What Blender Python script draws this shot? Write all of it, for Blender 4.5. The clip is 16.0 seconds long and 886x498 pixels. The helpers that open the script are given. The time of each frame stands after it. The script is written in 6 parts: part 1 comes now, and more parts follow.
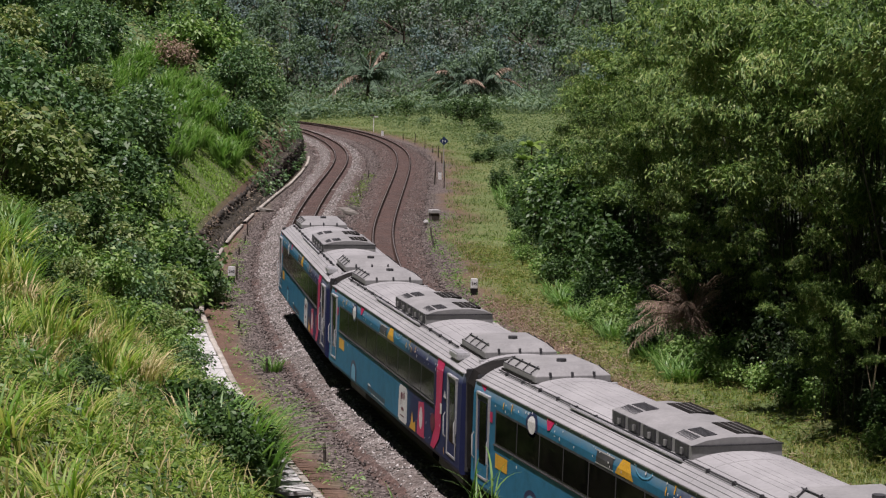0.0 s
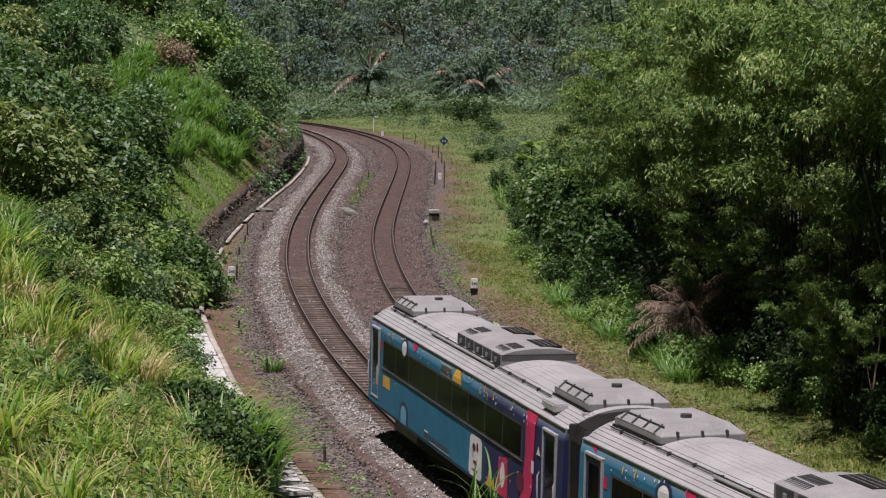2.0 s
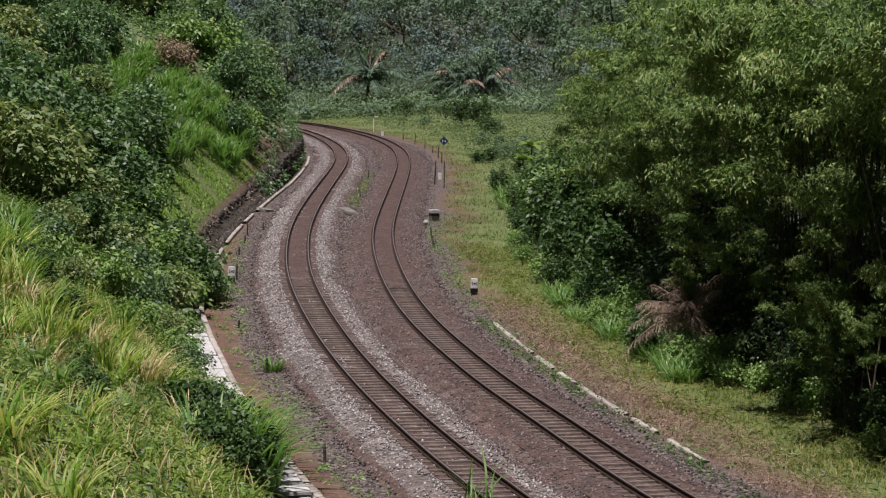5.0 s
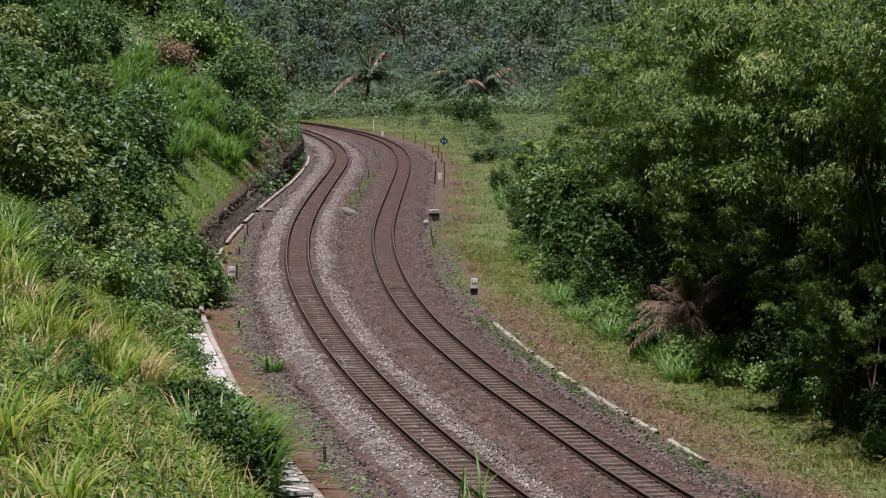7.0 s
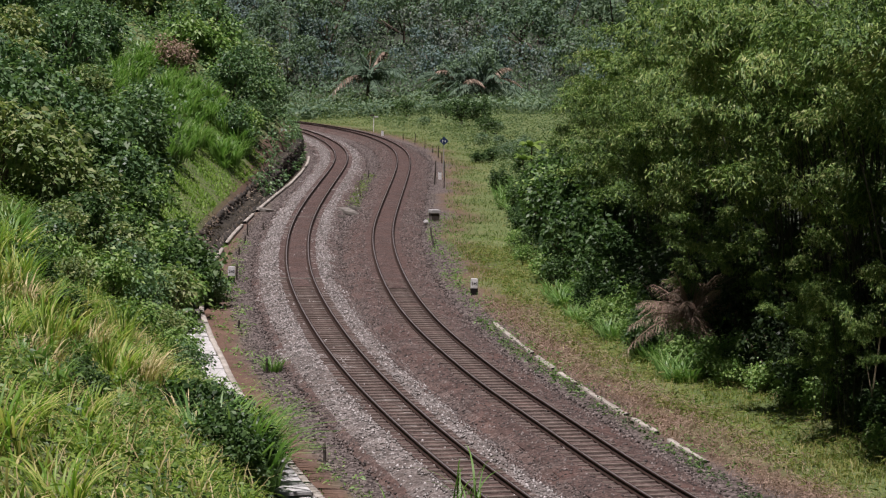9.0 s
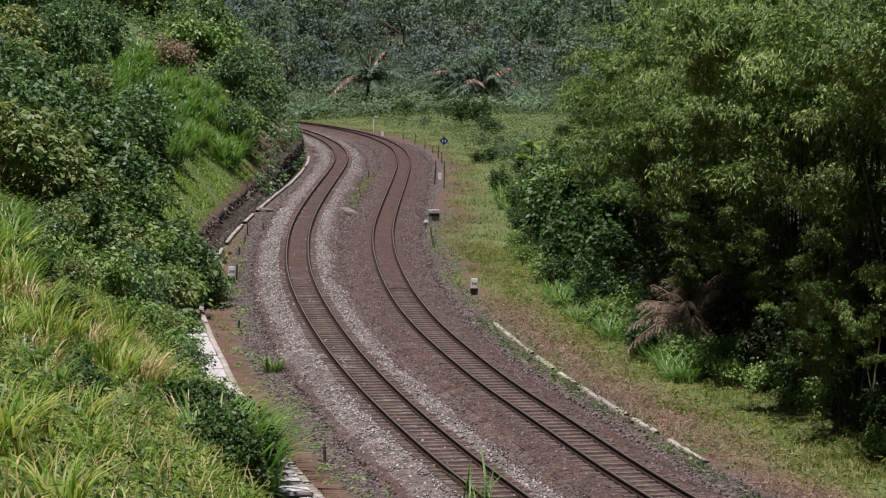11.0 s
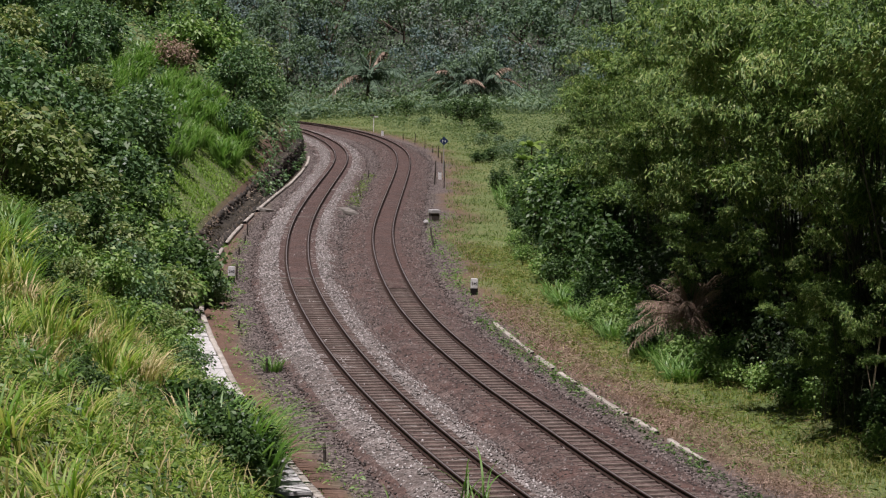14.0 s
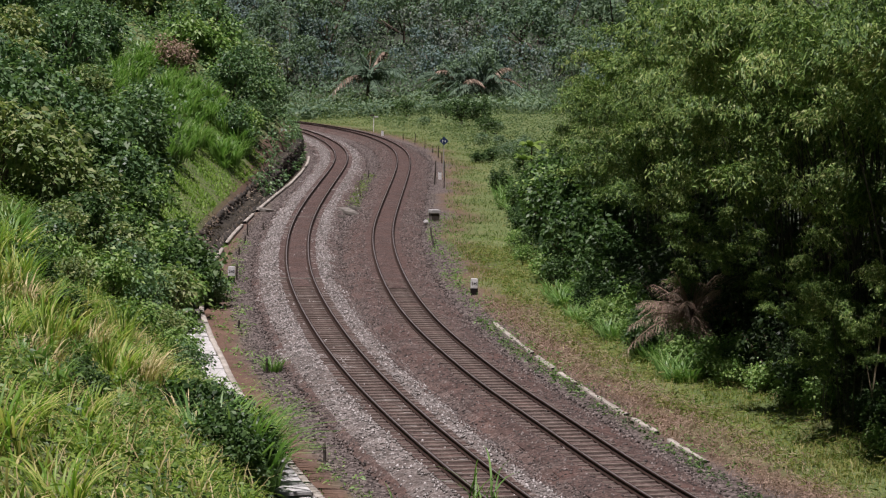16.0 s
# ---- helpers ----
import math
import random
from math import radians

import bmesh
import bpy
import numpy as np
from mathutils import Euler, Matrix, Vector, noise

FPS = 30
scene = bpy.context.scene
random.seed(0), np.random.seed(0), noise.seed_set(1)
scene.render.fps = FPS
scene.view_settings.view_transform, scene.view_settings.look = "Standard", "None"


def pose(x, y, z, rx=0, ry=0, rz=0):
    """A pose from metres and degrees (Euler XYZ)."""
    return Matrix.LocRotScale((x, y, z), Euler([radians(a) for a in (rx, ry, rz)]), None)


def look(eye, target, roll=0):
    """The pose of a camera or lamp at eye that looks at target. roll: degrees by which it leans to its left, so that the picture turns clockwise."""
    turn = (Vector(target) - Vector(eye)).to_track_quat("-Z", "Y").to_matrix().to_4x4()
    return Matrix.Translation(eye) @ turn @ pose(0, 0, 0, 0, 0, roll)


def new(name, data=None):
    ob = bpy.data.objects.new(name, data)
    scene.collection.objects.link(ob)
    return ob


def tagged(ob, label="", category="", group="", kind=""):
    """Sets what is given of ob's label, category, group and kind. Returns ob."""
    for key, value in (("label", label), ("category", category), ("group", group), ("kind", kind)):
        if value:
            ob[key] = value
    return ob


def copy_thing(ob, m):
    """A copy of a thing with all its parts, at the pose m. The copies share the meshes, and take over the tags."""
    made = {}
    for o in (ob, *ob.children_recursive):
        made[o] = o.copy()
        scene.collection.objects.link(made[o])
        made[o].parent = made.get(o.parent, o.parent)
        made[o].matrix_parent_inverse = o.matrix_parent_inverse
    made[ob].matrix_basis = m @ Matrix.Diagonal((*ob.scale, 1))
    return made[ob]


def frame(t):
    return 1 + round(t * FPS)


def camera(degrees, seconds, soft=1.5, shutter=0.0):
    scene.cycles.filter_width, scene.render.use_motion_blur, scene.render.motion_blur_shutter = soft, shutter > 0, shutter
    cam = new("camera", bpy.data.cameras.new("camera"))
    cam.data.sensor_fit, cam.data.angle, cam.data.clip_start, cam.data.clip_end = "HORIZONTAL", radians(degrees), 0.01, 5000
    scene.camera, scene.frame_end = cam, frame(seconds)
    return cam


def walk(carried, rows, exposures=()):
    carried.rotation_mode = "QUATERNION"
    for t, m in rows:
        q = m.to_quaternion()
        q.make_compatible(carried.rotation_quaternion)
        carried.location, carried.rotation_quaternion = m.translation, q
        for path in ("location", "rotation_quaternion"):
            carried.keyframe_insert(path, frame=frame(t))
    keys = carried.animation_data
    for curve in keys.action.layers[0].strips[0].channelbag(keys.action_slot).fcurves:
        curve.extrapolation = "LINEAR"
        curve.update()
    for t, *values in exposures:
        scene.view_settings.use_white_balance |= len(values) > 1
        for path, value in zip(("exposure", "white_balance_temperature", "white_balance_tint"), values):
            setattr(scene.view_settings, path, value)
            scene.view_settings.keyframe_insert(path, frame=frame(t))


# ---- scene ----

# ======== camera ========
cam = camera(21.86, 16.0, soft=1.2)
EYE = (0.0, 0.0, 11.69)
VIEW = look(EYE, (0.0, 100.0, 11.69 - 100.0 * math.tan(0.09562)), 1.024)
walk(cam, [(0.0, VIEW), (16.0, VIEW)], exposures=[(0.0, 0.41, 6350, 21), (16.0, 0.41, 6350, 21)])

# ======== light ========
SUN_AZ, SUN_EL = radians(-150), radians(74)      # azimuth from +y towards +x
world = bpy.data.worlds.new("sky")
scene.world = world
world.use_nodes = True
wn = world.node_tree.nodes
sky = wn.new("ShaderNodeTexSky")
sky.sky_type, sky.sun_disc = "NISHITA", False
sky.sun_elevation, sky.sun_rotation = SUN_EL, SUN_AZ
world.node_tree.links.new(sky.outputs[0], wn["Background"].inputs[0])
wn["Background"].inputs[1].default_value = 0.007
sun_data = bpy.data.lights.new("sun", "SUN")
sun_data.energy, sun_data.angle, sun_data.color = 5.0, radians(0.6), (1.0, 0.955, 0.91)
sun = new("sun", sun_data)
sun_from = Vector((math.sin(SUN_AZ) * math.cos(SUN_EL), math.cos(SUN_AZ) * math.cos(SUN_EL), math.sin(SUN_EL)))
sun.matrix_basis = look(sun_from * 200, (0, 0, 0))


# ======== materials ========
def nodes_of(name):
    m = bpy.data.materials.new(name)
    m.use_nodes = True
    return m, m.node_tree.nodes, m.node_tree.links, m.node_tree.nodes["Principled BSDF"]


def ramp(ns, stops, mode="LINEAR"):
    r = ns.new("ShaderNodeValToRGB")
    r.color_ramp.interpolation = mode
    while len(r.color_ramp.elements) < len(stops):
        r.color_ramp.elements.new(0.5)
    for e, (p, c) in zip(r.color_ramp.elements, stops):
        e.position, e.color = p, (*c, 1)
    return r


def noise_tex(ns, ls, scale, detail=6.0, rough=0.6, coords=None):
    n = ns.new("ShaderNodeTexNoise")
    n.inputs["Scale"].default_value, n.inputs["Detail"].default_value, n.inputs["Roughness"].default_value = scale, detail, rough
    if coords:
        ls.new(coords, n.inputs["Vector"])
    return n


def mixer(ns, ls, fac, a, b, mode="MIX"):
    m = ns.new("ShaderNodeMix")
    m.data_type, m.blend_type = "RGBA", mode
    for src, slot in ((fac, 0), (a, 6), (b, 7)):
        if isinstance(src, (int, float)):
            m.inputs[slot].default_value = src
        elif isinstance(src, tuple):
            m.inputs[slot].default_value = (*src, 1)
        else:
            ls.new(src, m.inputs[slot])
    return m.outputs[2]


def bumped(ns, ls, bsdf, height, strength, distance):
    b = ns.new("ShaderNodeBump")
    b.inputs["Strength"].default_value, b.inputs["Distance"].default_value = strength, distance
    ls.new(height, b.inputs["Height"])
    ls.new(b.outputs[0], bsdf.inputs["Normal"])


def surface(name, dark, light, scale, rough=0.8, metal=0.0, fine=None, bump=0.3, dist=0.01, spec=0.4, grain=0.25):
    """A two-scale mottled surface in object space."""
    m, ns, ls, bsdf = nodes_of(name)
    geo = ns.new("ShaderNodeTexCoord").outputs["Object"]
    a = noise_tex(ns, ls, scale, coords=geo)
    b = noise_tex(ns, ls, fine or scale * 12, 3.0, coords=geo)
    r = ramp(ns, [(0.3, dark), (0.7, light)])
    ls.new(a.outputs[0], r.inputs[0])
    r2 = ramp(ns, [(0.3, (1 - grain,) * 3), (0.7, (1 + grain * 0.75,) * 3)])
    ls.new(b.outputs[0], r2.inputs[0])
    ls.new(mixer(ns, ls, 1.0, r.outputs[0], r2.outputs[0], "MULTIPLY"), bsdf.inputs["Base Color"])
    bsdf.inputs["Roughness"].default_value, bsdf.inputs["Metallic"].default_value = rough, metal
    bsdf.inputs["Specular IOR Level"].default_value = spec
    bumped(ns, ls, bsdf, b.outputs[0], bump, dist)
    return m


def foliage(name, stops, trans=0.26, rough=0.45, patch=0.25, spec=0.35):
    """Leaves: colour by leaf and by broad patches, part of the light passes through."""
    m, ns, ls, bsdf = nodes_of(name)
    geo = ns.new("ShaderNodeNewGeometry")
    n = noise_tex(ns, ls, patch, 3.0, coords=geo.outputs["Position"])
    add = ns.new("ShaderNodeMath")
    add.operation = "MULTIPLY_ADD"
    ls.new(n.outputs[0], add.inputs[0])
    add.inputs[1].default_value = 0.9
    sub = ns.new("ShaderNodeMath")
    sub.operation = "MULTIPLY_ADD"
    ls.new(geo.outputs["Random Per Island"], sub.inputs[0])
    sub.inputs[1].default_value, sub.inputs[2].default_value = 0.7, -0.3
    ls.new(sub.outputs[0], add.inputs[2])
    r = ramp(ns, stops)
    ls.new(add.outputs[0], r.inputs[0])
    ls.new(r.outputs[0], bsdf.inputs["Base Color"])
    bsdf.inputs["Roughness"].default_value = rough
    bsdf.inputs["Specular IOR Level"].default_value = spec
    tr = ns.new("ShaderNodeBsdfTranslucent")
    ls.new(mixer(ns, ls, 1.0, r.outputs[0], (1.1, 1.3, 0.65), "MULTIPLY"), tr.inputs[0])
    mx = ns.new("ShaderNodeMixShader")
    mx.inputs[0].default_value = trans
    ls.new(bsdf.outputs[0], mx.inputs[1])
    ls.new(tr.outputs[0], mx.inputs[2])
    ls.new(mx.outputs[0], ns["Material Output"].inputs[0])
    return m


LEAF_BAMBOO = foliage("bamboo_leaf", [(0.1, (0.024, 0.056, 0.015)), (0.4, (0.08, 0.152, 0.034)), (0.7, (0.175, 0.26, 0.062)), (0.95, (0.35, 0.375, 0.15))], trans=0.16, rough=0.5, spec=0.25)
LEAF_BROAD = foliage("broad_leaf", [(0.1, (0.0324, 0.0766, 0.0307)), (0.5, (0.092, 0.17, 0.0749)), (0.95, (0.2, 0.293, 0.14))], rough=0.45, spec=0.32)
LEAF_LIGHT = foliage("light_leaf", [(0.1, (0.0655, 0.14, 0.0306)), (0.5, (0.144, 0.253, 0.0655)), (0.95, (0.262, 0.34, 0.114))], rough=0.5, spec=0.35)
LEAF_WEED = foliage("weed_leaf", [(0.1, (0.057, 0.114, 0.0198)), (0.5, (0.122, 0.201, 0.0357)), (0.95, (0.22, 0.274, 0.0684))], rough=0.5, spec=0.3)
LEAF_OLIVE = foliage("olive_leaf", [(0.1, (0.0743, 0.127, 0.0454)), (0.5, (0.158, 0.223, 0.083)), (0.9, (0.289, 0.306, 0.131))], rough=0.5, spec=0.3)
# the haze of distance is put into the far leaf colours as a blue-grey tint
LEAF_FAR = foliage("haze_tinted_leaf", [(0.1, (0.085, 0.135, 0.132)), (0.5, (0.14, 0.2, 0.187)), (0.95, (0.21, 0.265, 0.235))], patch=0.05, rough=0.75, spec=0.08)
LEAF_FAR_GREEN = foliage("haze_tinted_green_leaf", [(0.1, (0.075, 0.122, 0.085)), (0.5, (0.125, 0.19, 0.12)), (0.95, (0.2, 0.265, 0.165))], patch=0.05, rough=0.75, spec=0.08)
LEAF_FAR_GREY = foliage("haze_tinted_grey_leaf", [(0.1, (0.0912, 0.119, 0.1)), (0.5, (0.146, 0.178, 0.15)), (0.95, (0.238, 0.269, 0.238))], patch=0.06, rough=0.6, spec=0.12)
LEAF_MEADOW = foliage("meadow_leaf", [(0.1, (0.055, 0.1, 0.04)), (0.5, (0.115, 0.172, 0.075)), (0.95, (0.21, 0.255, 0.12))], rough=0.55, spec=0.2)
GRASS = foliage("grass_blade", [(0.0, (0.051, 0.116, 0.0185)), (0.3, (0.121, 0.232, 0.0334)), (0.6, (0.242, 0.334, 0.0631)), (0.88, (0.52, 0.454, 0.204))], trans=0.38, patch=0.5, spec=0.2)
GRASS_DRY = foliage("dry_grass_blade", [(0.1, (0.076, 0.118, 0.0213)), (0.42, (0.144, 0.186, 0.038)), (0.72, (0.228, 0.22, 0.0722)), (0.95, (0.304, 0.236, 0.129))], trans=0.3, patch=0.6, spec=0.2)
GRASS_MEADOW = foliage("meadow_grass_blade", [(0.1, (0.065, 0.115, 0.035)), (0.45, (0.125, 0.18, 0.058)), (0.75, (0.2, 0.225, 0.085)), (0.95, (0.29, 0.26, 0.13))], trans=0.3, patch=0.22, spec=0.15)
REED = foliage("reed_blade", [(0.1, (0.0699, 0.158, 0.035)), (0.5, (0.131, 0.245, 0.0612)), (0.95, (0.236, 0.332, 0.131))], trans=0.35, patch=0.4, spec=0.3)
# near-black green: the shade inside the thicket is put into this colour
LEAF_DARK = foliage("painted_shade_leaf", [(0.1, (0.00912, 0.0213, 0.0076)), (0.5, (0.0228, 0.0456, 0.0152)), (0.95, (0.0532, 0.0836, 0.0266))], rough=0.5, spec=0.3)
LEAF_MID = foliage("mid_leaf", [(0.1, (0.0167, 0.0418, 0.0122)), (0.5, (0.0456, 0.095, 0.0274)), (0.95, (0.106, 0.171, 0.0532))], rough=0.5, spec=0.35)
STRAW = foliage("straw_blade", [(0.1, (0.185, 0.149, 0.0649)), (0.5, (0.371, 0.306, 0.149)), (0.95, (0.556, 0.482, 0.278))], trans=0.25, patch=0.8, rough=0.6, spec=0.2)
GRASS_BANK = foliage("bank_grass_blade", [(0.1, (0.0988, 0.19, 0.0304)), (0.5, (0.167, 0.281, 0.0494)), (0.95, (0.258, 0.342, 0.0912))], trans=0.35, patch=0.4, spec=0.2)
LEAF_PALM = foliage("palm_leaf", [(0.1, (0.05, 0.085, 0.06)), (0.5, (0.085, 0.135, 0.09)), (0.95, (0.15, 0.205, 0.14))], rough=0.55, spec=0.2)
DRY_FROND = foliage("dry_frond", [(0.1, (0.0684, 0.0513, 0.0342)), (0.5, (0.171, 0.125, 0.0912)), (0.95, (0.387, 0.32, 0.251))], trans=0.1, patch=0.8, rough=0.7, spec=0.2)
DEAD = foliage("dead_frond", [(0.1, (0.119, 0.0775, 0.0547)), (0.5, (0.246, 0.169, 0.127)), (0.95, (0.42, 0.329, 0.256))], trans=0.15, patch=0.8, rough=0.7, spec=0.2)
BARK = surface("bark", (0.0504, 0.0378, 0.0252), (0.134, 0.101, 0.0756), 3.0, 0.9)
CULM = surface("bamboo_culm", (0.0118, 0.016, 0.00672), (0.042, 0.042, 0.0202), 1.5, 0.6)
RAIL_RUST = surface("rusted_rail_steel", (0.0185, 0.00924, 0.00672), (0.0504, 0.0252, 0.0168), 6.0, 0.8, 0.1)
RAIL_TOP = surface("polished_rail_head", (0.218, 0.202, 0.193), (0.336, 0.319, 0.311), 3.0, 0.45, 0.6)
SLEEPER = surface("weathered_concrete_sleeper", (0.0714, 0.0538, 0.0437), (0.168, 0.133, 0.111), 3.0, 0.9)
CONCRETE = surface("pale_concrete", (0.302, 0.298, 0.286), (0.521, 0.517, 0.504), 2.0, 0.85)
CONCRETE_OLD = surface("stained_concrete", (0.0924, 0.084, 0.0714), (0.227, 0.21, 0.185), 1.6, 0.9)
MASONRY = surface("dark_mossy_masonry", (0.0124, 0.0112, 0.00744), (0.0589, 0.0484, 0.0341), 1.5, 0.95, bump=0.6, dist=0.05)


def gravel(name, dark, mid, light, brown):
    m, ns, ls, bsdf = nodes_of(name)
    pos = ns.new("ShaderNodeNewGeometry").outputs["Position"]
    v = ns.new("ShaderNodeTexVoronoi")
    v.inputs["Scale"].default_value = 13.0
    ls.new(pos, v.inputs["Vector"])
    sep = ns.new("ShaderNodeSeparateColor")
    ls.new(v.outputs["Color"], sep.inputs[0])
    r = ramp(ns, [(0.0, dark), (0.5, mid), (1.0, light)])
    ls.new(sep.outputs[0], r.inputs[0])
    big = noise_tex(ns, ls, 0.35, 6.0, 0.65, pos)
    rb = ramp(ns, [(0.42, (0, 0, 0)), (0.62, (1, 1, 1))])
    ls.new(big.outputs[0], rb.inputs[0])
    col = mixer(ns, ls, rb.outputs[0], r.outputs[0], mixer(ns, ls, 0.6, r.outputs[0], brown))
    mid_n = noise_tex(ns, ls, 1.3, 7.0, 0.75, pos)
    rm = ramp(ns, [(0.3, (0.5, 0.48, 0.46)), (0.7, (1.45, 1.42, 1.4))])
    ls.new(mid_n.outputs[0], rm.inputs[0])
    ls.new(mixer(ns, ls, 1.0, col, rm.outputs[0], "MULTIPLY"), bsdf.inputs["Base Color"])
    bsdf.inputs["Roughness"].default_value = 0.9
    inv = ns.new("ShaderNodeMath")
    inv.operation = "SUBTRACT"
    inv.inputs[0].default_value = 1.0
    ls.new(v.outputs["Distance"], inv.inputs[1])
    bumped(ns, ls, bsdf, inv.outputs[0], 1.0, 0.06)
    return m


BALLAST_GREY = gravel("fresh_grey_ballast", (0.0504, 0.042, 0.0378), (0.143, 0.126, 0.118), (0.302, 0.281, 0.265), (0.101, 0.0798, 0.0672))
BALLAST_BROWN = gravel("old_brown_ballast", (0.026, 0.02, 0.017), (0.074, 0.053, 0.045), (0.165, 0.13, 0.117), (0.092, 0.05, 0.038))

BALLAST_RUST = gravel("rust_stained_ballast", (0.0235, 0.0151, 0.0126), (0.063, 0.0403, 0.0336), (0.134, 0.0924, 0.0798), (0.0714, 0.0361, 0.0269))


def ground_material():
    """Grass soil, gravel and bare dirt, mixed by the zones of the plan; tree shade is painted in as a dark zone."""
    m, ns, ls, bsdf = nodes_of("ground_soil")
    pos = ns.new("ShaderNodeNewGeometry").outputs["Position"]
    att = ns.new("ShaderNodeAttribute")
    att.attribute_name = "zone"
    sep = ns.new("ShaderNodeSeparateColor")
    ls.new(att.outputs["Color"], sep.inputs[0])
    n1, n2 = noise_tex(ns, ls, 0.5, 8, 0.7, pos), noise_tex(ns, ls, 9.0, 4, 0.6, pos)
    soil = ramp(ns, [(0.25, (0.055, 0.092, 0.02)), (0.5, (0.098, 0.132, 0.038)), (0.75, (0.168, 0.165, 0.066))])
    ls.new(n1.outputs[0], soil.inputs[0])
    v = ns.new("ShaderNodeTexVoronoi")
    v.inputs["Scale"].default_value = 11.0
    ls.new(pos, v.inputs["Vector"])
    sv = ns.new("ShaderNodeSeparateColor")
    ls.new(v.outputs["Color"], sv.inputs[0])
    grav = ramp(ns, [(0.0, (0.027, 0.021, 0.018)), (0.55, (0.075, 0.057, 0.049)), (1.0, (0.18, 0.15, 0.137))])
    ls.new(sv.outputs[0], grav.inputs[0])
    dirt = ramp(ns, [(0.3, (0.075, 0.041, 0.026)), (0.6, (0.135, 0.08, 0.052)), (0.8, (0.185, 0.122, 0.084))])
    ls.new(n1.outputs[0], dirt.inputs[0])
    c = mixer(ns, ls, sep.outputs[1], soil.outputs[0], dirt.outputs[0])
    c = mixer(ns, ls, sep.outputs[0], c, grav.outputs[0])
    # shade under the trees, put into the ground colour
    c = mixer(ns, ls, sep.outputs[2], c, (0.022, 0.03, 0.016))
    g = ramp(ns, [(0.3, (0.7, 0.7, 0.7)), (0.7, (1.2, 1.2, 1.2))])
    ls.new(n2.outputs[0], g.inputs[0])
    ls.new(mixer(ns, ls, 1.0, c, g.outputs[0], "MULTIPLY"), bsdf.inputs["Base Color"])
    bsdf.inputs["Roughness"].default_value = 0.95
    bumped(ns, ls, bsdf, n2.outputs[0], 0.8, 0.06)
    return m


GROUND = ground_material()


# ======== mesh helpers ========
def mesh_of(name, verts, faces, mat=None, smooth=False):
    """A mesh from arrays; faces is one array (n, k)."""
    me = bpy.data.meshes.new(name)
    verts, faces = np.asarray(verts, np.float32), np.asarray(faces, np.int32)
    n, k = faces.shape
    me.vertices.add(len(verts))
    me.vertices.foreach_set("co", verts.ravel())
    me.loops.add(n * k)
    me.loops.foreach_set("vertex_index", faces.ravel())
    me.polygons.add(n)
    me.polygons.foreach_set("loop_start", np.arange(0, n * k, k, dtype=np.int32))
    if smooth:
        me.polygons.foreach_set("use_smooth", np.ones(n, bool))
    me.update(calc_edges=True)
    if mat:
        me.materials.append(mat)
    return me


def put(name, me, parent=None, label=""):
    ob = new(name, me)
    ob.parent = parent
    if label:
        ob["label"] = label
    return ob


def part(name, bm, material, parent, label=""):
    me = bpy.data.meshes.new(name)
    bm.to_mesh(me)
    bm.free()
    me.materials.append(material)
    return put(name, me, parent, label)


def thing(name, label, category, group="", m=None):
    ob = new(name)
    ob.empty_display_size = 0.3
    if m is not None:
        ob.matrix_basis = m
    return tagged(ob, label, category, group)


def box(bm, x0, x1, y0, y1, z0, z1, bevel=0.0):
    r = bmesh.ops.create_cube(bm, size=1.0)
    bmesh.ops.scale(bm, vec=(x1 - x0, y1 - y0, z1 - z0), verts=r["verts"])
    bmesh.ops.translate(bm, vec=((x0 + x1) / 2, (y0 + y1) / 2, (z0 + z1) / 2), verts=r["verts"])
    if bevel:
        edges = list({e for v in r["verts"] for e in v.link_edges})
        bmesh.ops.bevel(bm, geom=edges, offset=bevel, segments=2, affect="EDGES")
    return bm


def boxed(*a, bevel=0.0):
    return box(bmesh.new(), *a, bevel=bevel)


def tube(points, radii, sides=6):
    """Verts and quads of a tapered tube along points."""
    pts = np.asarray(points, float)
    tan = np.gradient(pts, axis=0)
    tan /= np.linalg.norm(tan, axis=1)[:, None] + 1e-9
    ref = np.where(np.abs(tan[:, 2:3]) > 0.9, [[1.0, 0, 0]], [[0, 0, 1.0]])
    a = np.cross(tan, ref)
    a /= np.linalg.norm(a, axis=1)[:, None]
    b = np.cross(tan, a)
    ang = np.arange(sides) * 2 * np.pi / sides
    ring = np.cos(ang)[None, :, None] * a[:, None] + np.sin(ang)[None, :, None] * b[:, None]
    v = (pts[:, None] + ring * np.asarray(radii)[:, None, None]).reshape(-1, 3)
    i, j = np.meshgrid(np.arange(len(pts) - 1), np.arange(sides), indexing="ij")
    k = (j + 1) % sides
    f = np.stack([i * sides + j, i * sides + k, (i + 1) * sides + k, (i + 1) * sides + j], -1).reshape(-1, 4)
    return v, f


def unit(a):
    return a / (np.linalg.norm(a, axis=-1, keepdims=True) + 1e-9)


def leaves(c, axis, up, length, width, droop=0.0, fold=0.15, base=0.4):
    """Folded kite leaves: verts, quads."""
    axis = unit(axis)
    side = unit(np.cross(axis, up))
    nrm = np.cross(side, axis)
    l, w = length[:, None], width[:, None]
    tip = c + axis * l
    tip[:, 2] -= droop * length
    mid = c + axis * l * base + nrm * w * fold
    v = np.stack([c, mid + side * w / 2, tip, mid - side * w / 2], 1).reshape(-1, 3)
    return v, np.arange(len(c) * 4).reshape(-1, 4)


def slivers(c, axis, up, length, width):
    """Slim three-cornered leaves: verts, triangles."""
    axis = unit(axis)
    side = unit(np.cross(axis, up))
    l, w = length[:, None], width[:, None]
    v = np.stack([c - side * w * 0.5, c + side * w * 0.5 + axis * l * 0.12, c + axis * l], 1).reshape(-1, 3)
    return v, np.arange(len(c) * 3).reshape(-1, 3)


